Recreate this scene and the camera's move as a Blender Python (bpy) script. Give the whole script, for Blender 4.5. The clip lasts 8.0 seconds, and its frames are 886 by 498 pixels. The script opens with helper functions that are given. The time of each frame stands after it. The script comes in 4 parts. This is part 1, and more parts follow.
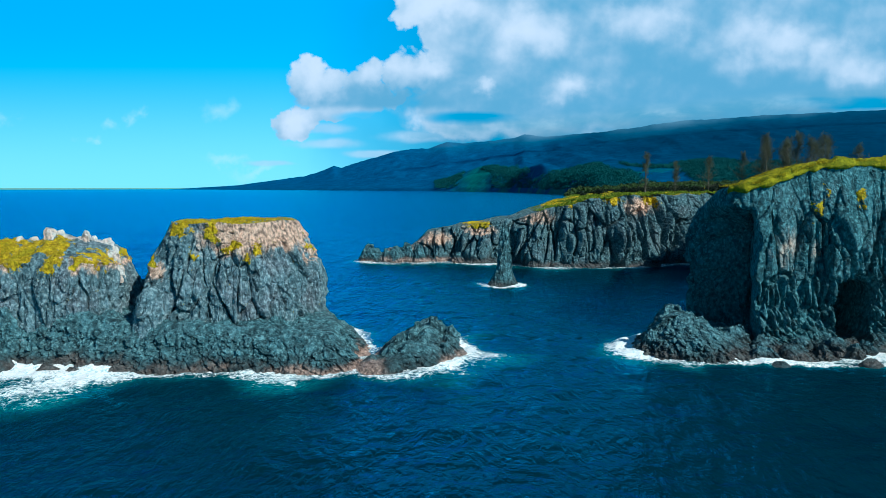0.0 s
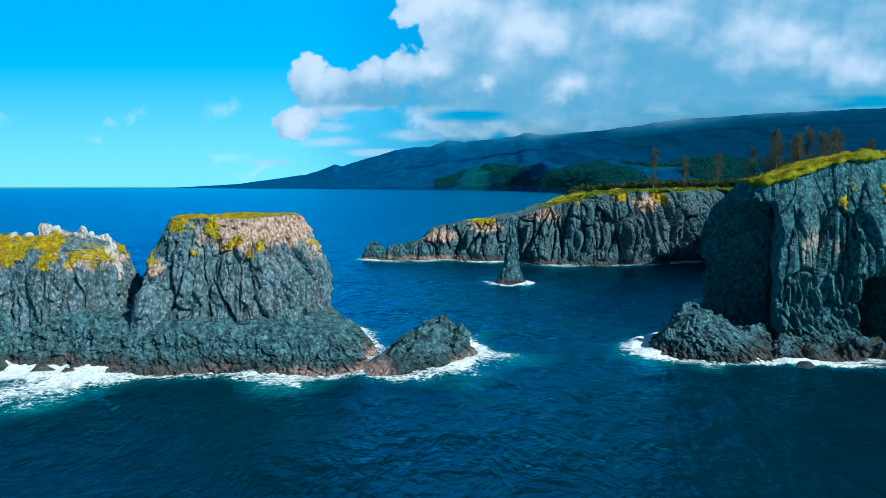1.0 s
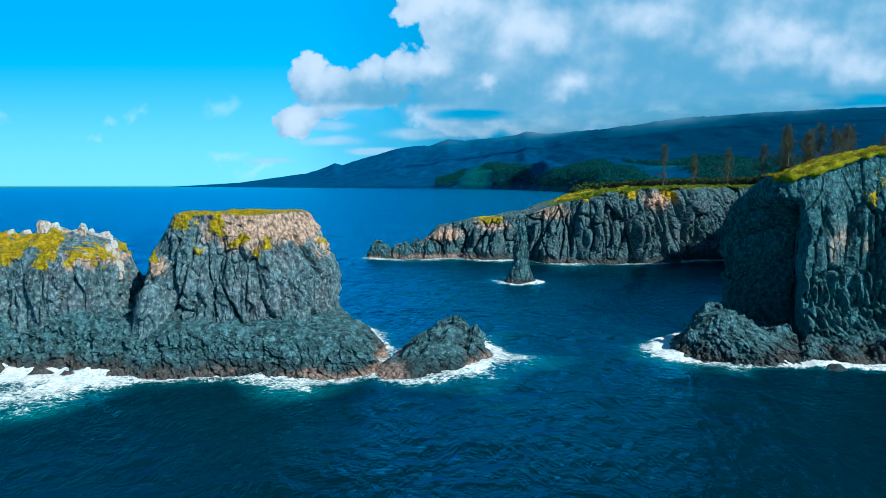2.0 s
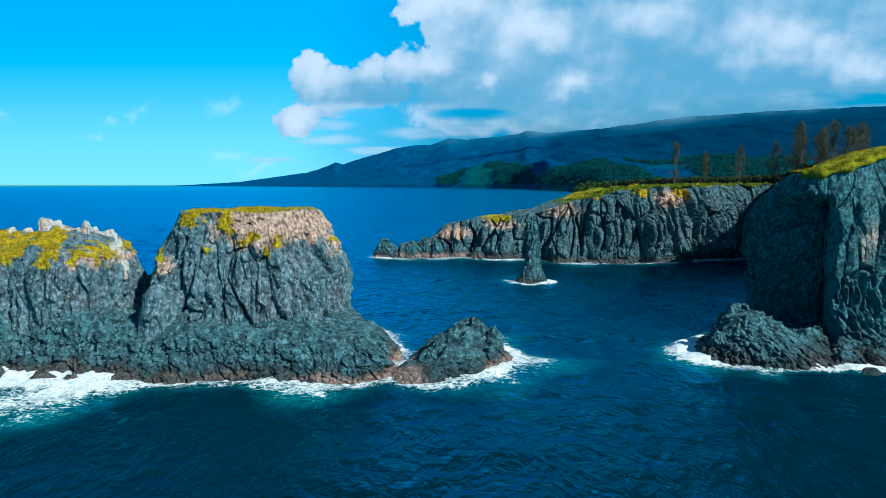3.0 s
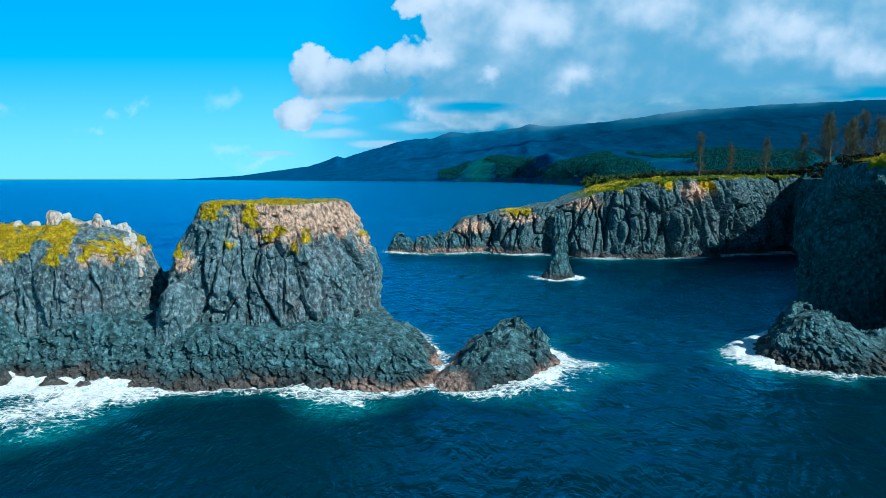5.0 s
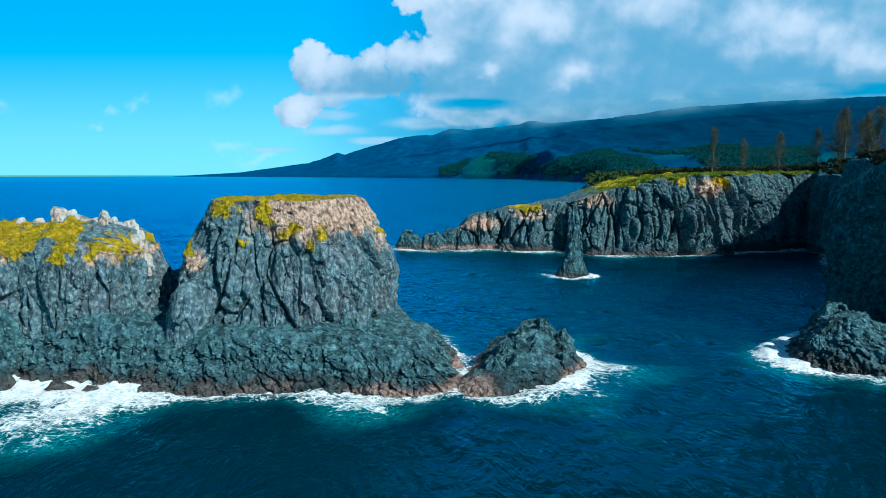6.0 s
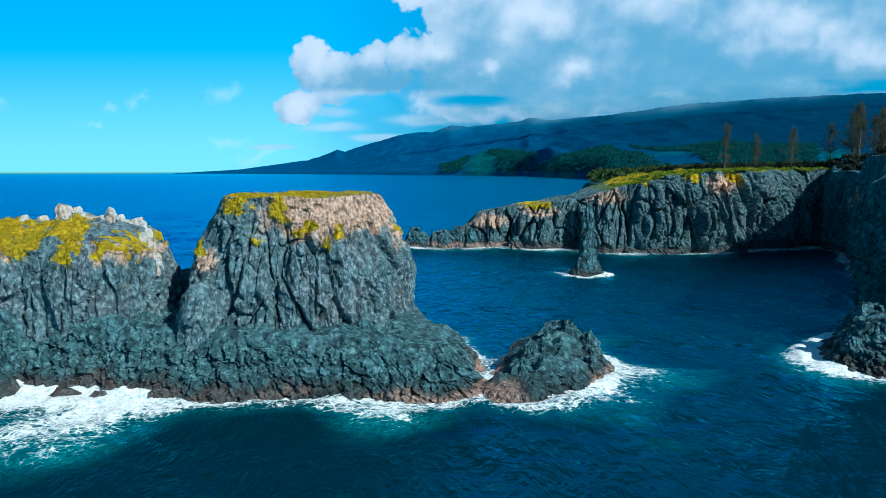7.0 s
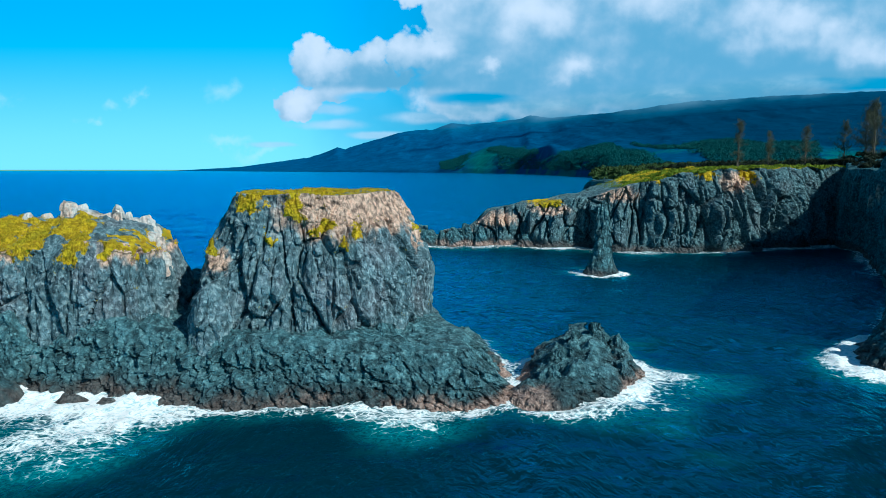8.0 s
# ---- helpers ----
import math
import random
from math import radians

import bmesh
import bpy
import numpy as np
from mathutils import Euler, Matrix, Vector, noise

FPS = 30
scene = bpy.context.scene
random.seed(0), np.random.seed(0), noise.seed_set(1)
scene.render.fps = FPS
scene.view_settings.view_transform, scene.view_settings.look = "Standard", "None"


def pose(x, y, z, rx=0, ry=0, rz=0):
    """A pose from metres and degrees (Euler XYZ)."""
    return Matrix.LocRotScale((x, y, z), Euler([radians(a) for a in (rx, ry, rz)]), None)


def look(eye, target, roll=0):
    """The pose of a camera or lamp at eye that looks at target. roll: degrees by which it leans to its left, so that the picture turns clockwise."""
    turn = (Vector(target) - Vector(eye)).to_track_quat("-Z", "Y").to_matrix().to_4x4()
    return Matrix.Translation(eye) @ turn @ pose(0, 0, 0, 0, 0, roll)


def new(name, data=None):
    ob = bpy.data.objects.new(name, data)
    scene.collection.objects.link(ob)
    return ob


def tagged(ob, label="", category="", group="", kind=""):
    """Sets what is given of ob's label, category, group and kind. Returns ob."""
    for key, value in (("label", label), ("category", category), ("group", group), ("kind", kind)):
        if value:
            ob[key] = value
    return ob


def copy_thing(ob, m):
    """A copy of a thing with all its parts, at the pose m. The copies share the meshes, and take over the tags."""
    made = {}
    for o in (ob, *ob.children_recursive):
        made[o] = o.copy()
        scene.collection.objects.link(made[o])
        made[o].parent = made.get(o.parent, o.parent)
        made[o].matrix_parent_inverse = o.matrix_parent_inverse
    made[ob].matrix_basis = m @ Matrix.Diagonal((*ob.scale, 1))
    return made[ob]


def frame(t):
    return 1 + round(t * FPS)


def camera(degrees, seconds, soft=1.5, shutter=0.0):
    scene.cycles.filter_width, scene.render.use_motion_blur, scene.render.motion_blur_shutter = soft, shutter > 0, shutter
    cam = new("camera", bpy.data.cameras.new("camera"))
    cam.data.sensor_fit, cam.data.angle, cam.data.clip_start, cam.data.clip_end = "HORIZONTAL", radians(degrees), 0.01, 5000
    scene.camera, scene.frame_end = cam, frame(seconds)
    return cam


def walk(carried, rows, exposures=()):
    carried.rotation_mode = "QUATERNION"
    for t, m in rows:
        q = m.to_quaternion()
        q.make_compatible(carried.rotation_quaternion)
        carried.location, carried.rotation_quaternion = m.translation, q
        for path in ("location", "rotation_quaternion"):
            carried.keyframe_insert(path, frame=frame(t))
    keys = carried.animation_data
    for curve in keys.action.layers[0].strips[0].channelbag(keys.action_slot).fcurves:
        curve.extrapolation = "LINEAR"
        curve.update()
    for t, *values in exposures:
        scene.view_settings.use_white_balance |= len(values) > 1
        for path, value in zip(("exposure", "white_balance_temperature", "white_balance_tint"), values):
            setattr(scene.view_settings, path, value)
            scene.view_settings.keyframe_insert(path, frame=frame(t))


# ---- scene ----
cam = camera(64.2, 8.0, soft=0.9)
METRES, EYE, TILT, LEAN, TURN = 34.0, 25.0, -5.15, 0.0, 0.0
ROWS = [
    (0.0, 0.0, 0.0, 0.0, -0.0, 0.0, 0.0),
    (0.5, -0.0164, 0.0567, -0.0064, 0.04, -0.06, 0.0),
    (1.0, -0.0384, 0.1135, -0.0118, 0.06, -0.11, 0.03),
    (1.5, -0.0642, 0.1698, -0.014, 0.07, -0.17, 0.04),
    (3.0, -0.1595, 0.3324, -0.0179, 0.12, -0.26, 0.02),
    (3.5, -0.1936, 0.3841, -0.0179, 0.14, -0.35, 0.02),
    (4.0, -0.2303, 0.4363, -0.017, 0.14, -0.49, 0.03),
    (4.5, -0.2683, 0.4888, -0.016, 0.17, -0.62, 0.04),
    (6.0, -0.3808, 0.6435, -0.0109, 0.18, -1.02, 0.01),
    (6.5, -0.4171, 0.6935, -0.009, 0.17, -1.14, 0.04),
    (7.0, -0.4533, 0.7428, -0.0072, 0.16, -1.26, 0.03),
    (7.5, -0.4895, 0.7926, -0.0054, 0.15, -1.35, 0.01),
    (8.0, -0.5256, 0.8434, -0.0032, 0.14, -1.44, -0.03),
]
walk(cam, [(t, pose(0, 0, EYE, TILT, LEAN, TURN) @ pose(METRES * x, METRES * y, METRES * z, 90 + pitch, roll, yaw)) for t, x, y, z, yaw, pitch, roll in ROWS],
     exposures=[(0.0, 0.0, 5300.0, -4.0), (8.0, 0.0, 5300.0, -4.0)])

# ---- world and sun ----
SUN_ELEV, SUN_AZ = 36.0, 132.0  # azimuth clockwise from +y
sun_dir = Vector((math.sin(radians(SUN_AZ)) * math.cos(radians(SUN_ELEV)), math.cos(radians(SUN_AZ)) * math.cos(radians(SUN_ELEV)), math.sin(radians(SUN_ELEV))))
sun = new("sun", bpy.data.lights.new("sun", "SUN"))
sun.data.energy, sun.data.angle, sun.data.color = 4.8, radians(0.6), (1.0, 0.93, 0.80)
sun.matrix_world = look(sun_dir * 100, (0, 0, 0))
world = bpy.data.worlds.new("sky")
scene.world = world
world.use_nodes = True
wn, wl = world.node_tree.nodes, world.node_tree.links
wn.clear()
sky = wn.new("ShaderNodeTexSky")
sky.sky_type, sky.sun_disc = "NISHITA", False
sky.sun_elevation, sky.sun_rotation = radians(SUN_ELEV), radians(SUN_AZ)
sky.air_density, sky.dust_density, sky.ozone_density = 1.0, 0.3, 3.0
grade = wn.new("ShaderNodeMix")
grade.data_type, grade.blend_type = "RGBA", "MULTIPLY"
grade.inputs[0].default_value = 1.0
grade.inputs[7].default_value = (0.45, 0.98, 1.05, 1)
bg = wn.new("ShaderNodeBackground")
bg.inputs[1].default_value = 0.062
wo = wn.new("ShaderNodeOutputWorld")
wl.new(sky.outputs[0], grade.inputs[6])
wl.new(grade.outputs[2], bg.inputs[0])
wl.new(bg.outputs[0], wo.inputs[0])


# ---- materials ----
class Net:
    """A small wrapper round a material's node tree."""

    def __init__(self, name):
        self.mat = bpy.data.materials.new(name)
        self.mat.use_nodes = True
        self.n, self.l = self.mat.node_tree.nodes, self.mat.node_tree.links
        self.n.clear()
        self.out = self.n.new("ShaderNodeOutputMaterial")

    def put(self, socket, v):
        if isinstance(v, bpy.types.NodeSocket):
            self.l.new(v, socket)
        elif v is not None:
            socket.default_value = v

    def coords(self, scale=(1, 1, 1), source="Object"):
        t = self.n.new("ShaderNodeTexCoord")
        m = self.n.new("ShaderNodeMapping")
        self.l.new(t.outputs[source], m.inputs[0])
        m.inputs[3].default_value = scale
        return m.outputs[0]

    def noise(self, vec, scale, detail=5, rough=0.55, distort=0.0):
        t = self.n.new("ShaderNodeTexNoise")
        self.put(t.inputs["Vector"], vec)
        t.inputs["Scale"].default_value, t.inputs["Detail"].default_value = scale, detail
        t.inputs["Roughness"].default_value, t.inputs["Distortion"].default_value = rough, distort
        return t.outputs["Fac"]

    def voronoi(self, vec, scale, feature="F1", out="Distance"):
        t = self.n.new("ShaderNodeTexVoronoi")
        t.feature = feature
        self.put(t.inputs["Vector"], vec)
        t.inputs["Scale"].default_value = scale
        return t.outputs[out]

    def math(self, op, a, b=None, c=None, clamp=False):
        t = self.n.new("ShaderNodeMath")
        t.operation, t.use_clamp = op, clamp
        for i, v in enumerate((a, b, c)):
            self.put(t.inputs[i], v)
        return t.outputs[0]

    def ramp(self, fac, lo, hi, a=0.0, b=1.0):
        t = self.n.new("ShaderNodeMapRange")
        t.interpolation_type = "SMOOTHSTEP"
        for i, v in enumerate((fac, lo, hi, a, b)):
            self.put(t.inputs[i], v)
        return t.outputs[0]

    def mix(self, fac, a, b, blend="MIX"):
        t = self.n.new("ShaderNodeMix")
        t.data_type, t.blend_type = "RGBA", blend
        self.put(t.inputs[0], fac)
        for s, v in ((t.inputs[6], a), (t.inputs[7], b)):
            self.put(s, (*v, 1) if isinstance(v, tuple) and len(v) == 3 else v)
        return t.outputs[2]

    def xyz(self, vec):
        t = self.n.new("ShaderNodeSeparateXYZ")
        self.l.new(vec, t.inputs[0])
        return t.outputs

    def drift(self, vec, scale, reach):
        """The vector, carried about by a noise."""
        t = self.n.new("ShaderNodeTexNoise")
        self.put(t.inputs["Vector"], vec)
        t.inputs["Scale"].default_value = scale
        a = self.n.new("ShaderNodeVectorMath")
        a.operation = "MULTIPLY_ADD"
        self.l.new(t.outputs["Color"], a.inputs[0])
        a.inputs[1].default_value = (reach, reach, reach)
        self.put(a.inputs[2], vec)
        return a.outputs[0]

    def attr(self, name):
        t = self.n.new("ShaderNodeAttribute")
        t.attribute_name = name
        return t.outputs["Fac"]

    def position(self):
        return self.n.new("ShaderNodeNewGeometry").outputs["Position"]

    def bump(self, height, strength, distance, under=None):
        t = self.n.new("ShaderNodeBump")
        t.inputs["Strength"].default_value, t.inputs["Distance"].default_value = strength, distance
        self.l.new(height, t.inputs["Height"])
        self.put(t.inputs["Normal"], under)
        return t.outputs[0]

    def principled(self, color, rough=0.9, normal=None, spec=0.3, ior=None):
        b = self.n.new("ShaderNodeBsdfPrincipled")
        self.put(b.inputs["Base Color"], (*color, 1) if isinstance(color, tuple) and len(color) == 3 else color)
        self.put(b.inputs["Roughness"], rough)
        self.put(b.inputs["Normal"], normal)
        b.inputs["Specular IOR Level"].default_value = spec
        if ior:
            b.inputs["IOR"].default_value = ior
        self.l.new(b.outputs[0], self.out.inputs[0])
        return b


def basalt(name, growth=True, tan=True, wet=True, pale=0.0, tone=1.0, rubbly=False, red=0.76):
    """Columnar basalt: dark blue-grey, with tan weathering and yellow-green moss where the rock's own masks put them, rusty and wet at the waterline."""
    m = Net(name)
    p = m.position()
    mp = m.n.new("ShaderNodeMapping")
    m.l.new(p, mp.inputs[0])
    mp.inputs[3].default_value = (1, 1, 0.85 if rubbly else 0.55)
    tall = mp.outputs[0]
    z = m.xyz(p)[2]
    big, mid, fine = m.noise(p, 0.16, 4), m.noise(tall, 0.55, 6, 0.62), m.noise(tall, 2.4, 6, 0.7)
    col = m.mix(m.ramp(mid, 0.36, 0.64), (0.060, 0.096, 0.110), (0.190, 0.258, 0.282))
    col = m.mix(m.ramp(fine, 0.46, 0.72, 0, 0.75), col, (0.48, 0.54, 0.555))
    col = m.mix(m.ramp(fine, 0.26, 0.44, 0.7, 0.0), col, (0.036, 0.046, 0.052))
    col = m.mix(m.ramp(big, 0.46, 0.68, 0, 0.2 if rubbly else 0.55), col, m.mix(m.ramp(fine, 0.35, 0.65), (0.12, 0.105, 0.115), (0.44, 0.39, 0.41)))
    # knobbly weathering, with lit crowns and shaded pits painted in as pale and dark
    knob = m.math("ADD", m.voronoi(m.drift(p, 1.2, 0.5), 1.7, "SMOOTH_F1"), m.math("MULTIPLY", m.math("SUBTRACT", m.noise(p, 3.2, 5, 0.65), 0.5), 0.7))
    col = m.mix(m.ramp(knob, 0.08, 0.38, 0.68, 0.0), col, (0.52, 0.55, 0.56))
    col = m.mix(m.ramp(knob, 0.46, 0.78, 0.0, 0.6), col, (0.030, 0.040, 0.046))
    if rubbly:
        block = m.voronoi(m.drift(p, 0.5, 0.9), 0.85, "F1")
        # sunlit block tops and shaded gaps between blocks, put into the colour
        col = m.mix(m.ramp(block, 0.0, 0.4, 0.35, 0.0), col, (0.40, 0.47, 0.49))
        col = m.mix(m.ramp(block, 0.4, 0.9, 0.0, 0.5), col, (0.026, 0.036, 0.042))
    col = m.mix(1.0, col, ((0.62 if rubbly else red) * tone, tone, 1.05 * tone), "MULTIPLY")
    if tan:
        t = m.math("ADD", m.attr("tan"), m.math("MULTIPLY", m.math("SUBTRACT", mid, 0.5), 0.9))
        # tan weathering; its dark tone also carries the painted shade of the pits
        col = m.mix(m.ramp(t, 0.15, 0.6, 0, 0.9), col, m.mix(m.ramp(m.math("SUBTRACT", fine, m.math("MULTIPLY", knob, 0.45)), 0.05, 0.46), (0.16, 0.095, 0.072), (1.0, 0.64, 0.46)))
    if pale:
        col = m.mix(m.ramp(mid, 0.35, 0.6, 0.2, pale), col, (0.88, 0.87, 0.84))
    if growth:
        patch = m.noise(p, 1.1, 7, 0.7)
        g = m.math("ADD", m.attr("moss"), m.math("MULTIPLY", m.math("SUBTRACT", patch, 0.5), 1.9))
        tone = m.noise(p, 1.5, 5, 0.7)
        green = m.mix(m.ramp(tone, 0.3, 0.7), (0.34, 0.20, 0.004), (0.80, 0.56, 0.010))
        green = m.mix(m.ramp(m.noise(p, 0.25, 3), 0.5, 0.7, 0, 0.5), green, (0.20, 0.25, 0.01))
        col = m.mix(m.ramp(g, 0.40, 0.52), col, green)
    if wet:
        tide = m.math("ADD", z, m.math("MULTIPLY", m.math("SUBTRACT", m.noise(p, 0.22, 4), 0.5), 4.0))
        col = m.mix(m.ramp(tide, 0.7, 2.7, 0.72, 0.0), col, (0.034, 0.028, 0.027))
        rust = m.math("MULTIPLY", m.ramp(tide, 0.6, 1.6, 1.0, 0.0), m.math("MULTIPLY", m.ramp(m.noise(p, 0.09, 4), 0.36, 0.48), m.math("MULTIPLY", m.ramp(m.xyz(p)[0], -1.0, 9.0, 1.0, 0.15), m.ramp(m.xyz(p)[0], -36.0, -27.0, 0.2, 1.0))))
        col = m.mix(m.math("MULTIPLY", rust, 0.9), col, m.mix(m.ramp(fine, 0.3, 0.7), (0.13, 0.075, 0.062), (0.80, 0.54, 0.44)))
        rough = m.ramp(tide, 0.5, 3.0, 0.42, 0.92)
    else:
        rough = 0.92
    crack = m.voronoi(tall, 0.8, "DISTANCE_TO_EDGE")
    h = m.math("ADD", m.math("MULTIPLY", m.ramp(crack, 0.0, 0.05), 0.25), m.math("ADD", m.math("MULTIPLY", fine, 0.9), m.math("SUBTRACT", m.math("MULTIPLY", m.noise(p, 6.0, 4, 0.7), 0.6), m.math("MULTIPLY", knob, 0.9))))
    if rubbly:
        h = m.math("SUBTRACT", h, m.math("MULTIPLY", block, 1.0))
    m.principled(col, rough, m.bump(h, 1.0, 0.42), 0.25)
    return m.mat


def turf_material(name, dry=(0.56, 0.46, 0.012), lush=(0.16, 0.18, 0.008)):
    m = Net(name)
    p = m.position()
    n1, n2, n3 = m.noise(p, 0.16, 4), m.noise(p, 0.9, 5, 0.65), m.noise(p, 5.0, 4, 0.7)
    col = m.mix(m.ramp(n2, 0.35, 0.68), lush, dry)
    col = m.mix(m.ramp(n1, 0.52, 0.7, 0, 0.6), col, (0.17, 0.20, 0.015))
    col = m.mix(m.ramp(n3, 0.35, 0.7, 0.35, 0), col, (0.05, 0.06, 0.01))
    m.principled(col, 0.95, m.bump(m.math("ADD", n2, n3), 1.0, 0.35), 0.1)
    return m.mat


def leaf_material(name, dark, light, scale=0.6):
    m = Net(name)
    p = m.position()
    r = m.n.new("ShaderNodeNewGeometry").outputs["Random Per Island"]
    col = m.mix(m.math("ADD", m.math("MULTIPLY", m.noise(p, scale, 4), 0.6), m.math("MULTIPLY", r, 0.4)), dark, light)
    m.principled(col, 0.8, None, 0.15)
    return m.mat


def bark_material(name):
    m = Net(name)
    m.principled(m.mix(m.noise(m.coords((3, 3, 0.8)), 3.0, 5, 0.7), (0.06, 0.05, 0.04), (0.22, 0.18, 0.14)), 0.9, None, 0.2)
    return m.mat


def forest_slope(name):
    """Far forested volcano flank: woods coloured with blue haze and darkened for cloud shade, with paler pasture
    patches low down.
    """
    m = Net(name)
    p = m.position()
    z = m.xyz(p)[2]
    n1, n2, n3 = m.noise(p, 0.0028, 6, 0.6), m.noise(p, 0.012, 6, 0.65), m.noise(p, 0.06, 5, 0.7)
    # distance haze is put into the base colours, here and in the pastures
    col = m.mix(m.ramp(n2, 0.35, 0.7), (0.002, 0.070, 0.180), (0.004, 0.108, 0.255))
    low = m.ramp(m.math("ADD", z, m.math("MULTIPLY", n2, 60.0)), 60.0, 125.0, 1.0, 0.0)
    field = m.math("MULTIPLY", m.math("MULTIPLY", low, m.ramp(m.xyz(p)[0], -60.0, 200.0)), m.ramp(m.noise(p, 0.0075, 5, 0.62), 0.49, 0.57))
    ux = m.math("DIVIDE", m.math("SUBTRACT", m.math("DIVIDE", m.xyz(p)[0], m.xyz(p)[1]), 0.05), 0.03)
    uy = m.math("DIVIDE", m.math("SUBTRACT", m.xyz(p)[1], 2950.0), 320.0)
    clearing = m.ramp(m.math("ADD", m.math("ADD", m.math("MULTIPLY", ux, ux), m.math("MULTIPLY", uy, uy)), n2), 0.5, 1.7, 1.0, 0.0)
    field = m.math("MAXIMUM", field, clearing)
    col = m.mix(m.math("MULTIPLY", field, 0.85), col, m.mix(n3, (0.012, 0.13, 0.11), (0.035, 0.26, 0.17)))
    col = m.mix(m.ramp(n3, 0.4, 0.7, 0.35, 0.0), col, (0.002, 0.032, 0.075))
    # cloud shade painted in: the slope darkens towards +x
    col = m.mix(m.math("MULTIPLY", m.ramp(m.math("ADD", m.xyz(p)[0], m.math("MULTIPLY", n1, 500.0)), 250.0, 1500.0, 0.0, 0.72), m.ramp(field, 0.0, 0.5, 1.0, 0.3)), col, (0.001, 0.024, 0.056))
    m.principled(col, 1.0, m.bump(m.math("ADD", n3, n2), 0.6, 7.0), 0.02)
    return m.mat


def sea_material(name):
    m = Net(name)
    p = m.position()
    far = m.n.new("ShaderNodeMapping")
    m.l.new(p, far.inputs[0])
    far.inputs[2].default_value = (0, 0, radians(25))
    far.inputs[3].default_value = (1.0, 0.45, 1.0)
    w = far.outputs[0]
    chop, ripple, swell = m.noise(w, 0.5, 4, 0.55, 0.5), m.noise(w, 1.7, 4, 0.6, 0.4), m.noise(w, 0.06, 4, 0.55)
    normal = m.bump(chop, 0.55, 1.3, m.bump(ripple, 0.6, 0.4, m.bump(m.noise(w, 0.17, 5, 0.6, 0.6), 0.55, 2.6, m.bump(swell, 0.4, 3.0))))
    foam, wash = m.attr("foam"), m.attr("wash")
    body = m.mix(m.ramp(m.noise(p, 0.01, 5, 0.6), 0.35, 0.65), (0.0, 0.0180, 0.0285), (0.0, 0.0250, 0.0400))
    flow = m.n.new("ShaderNodeMapping")
    m.l.new(m.drift(p, 0.12, 5.0), flow.inputs[0])
    flow.inputs[2].default_value = (0, 0, radians(-14))
    flow.inputs[3].default_value = (0.7, 1.0, 1.0)
    lace = m.noise(flow.outputs[0], 0.85, 12, 0.72, 1.3)
    strands = m.voronoi(m.drift(p, 0.45, 3.0), 1.15, "DISTANCE_TO_EDGE")
    web = m.math("ADD", lace, m.ramp(strands, 0.0, 0.16, 0.085, -0.02))
    web = m.math("ADD", 0.5, m.math("MULTIPLY", m.math("SUBTRACT", web, 0.5), 2.1))
    milky = m.math("MULTIPLY", m.math("POWER", m.math("MAXIMUM", wash, 0.0), 1.1), m.ramp(web, 0.25, 0.75, 0.35, 1.0))
    body = m.mix(m.math("MULTIPLY", milky, 0.95), body, (0.014, 0.40, 0.45))
    cut = m.math("SUBTRACT", 1.06, m.math("MULTIPLY", foam, 1.13))
    white = m.ramp(web, cut, m.math("ADD", cut, 0.46))
    caps = m.math("MULTIPLY", m.ramp(m.noise(w, 0.22, 8, 0.75), 0.735, 0.77), m.ramp(m.noise(p, 0.03, 3), 0.45, 0.6))
    white = m.math("MAXIMUM", white, m.math("MULTIPLY", caps, 0.8))
    surf = m.n.new("ShaderNodeBsdfDiffuse")
    froth = m.mix(m.ramp(m.noise(p, 1.9, 6, 0.7, 0.8), 0.34, 0.52), (0.42, 0.64, 0.67), (1.0, 0.96, 0.94))
    m.put(surf.inputs[0], m.mix(white, body, froth))
    gloss = m.n.new("ShaderNodeBsdfGlossy")
    gloss.inputs["Color"].default_value = (0.07, 0.62, 1.0, 1)
    m.put(gloss.inputs["Roughness"], 0.15)
    m.put(gloss.inputs["Normal"], normal)
    fres = m.n.new("ShaderNodeFresnel")
    fres.inputs["IOR"].default_value = 1.33
    mx = m.n.new("ShaderNodeMixShader")
    m.put(fres.inputs["Normal"], normal)
    m.put(mx.inputs[0], m.math("MULTIPLY", m.math("MINIMUM", m.math("SUBTRACT", m.math("MULTIPLY", fres.outputs[0], 1.6), 0.040, clamp=True), 0.72), m.math("SUBTRACT", 1.0, white)))
    m.l.new(surf.outputs[0], mx.inputs[1])
    m.l.new(gloss.outputs[0], mx.inputs[2])
    m.l.new(mx.outputs[0], m.out.inputs[0])
    return m.mat


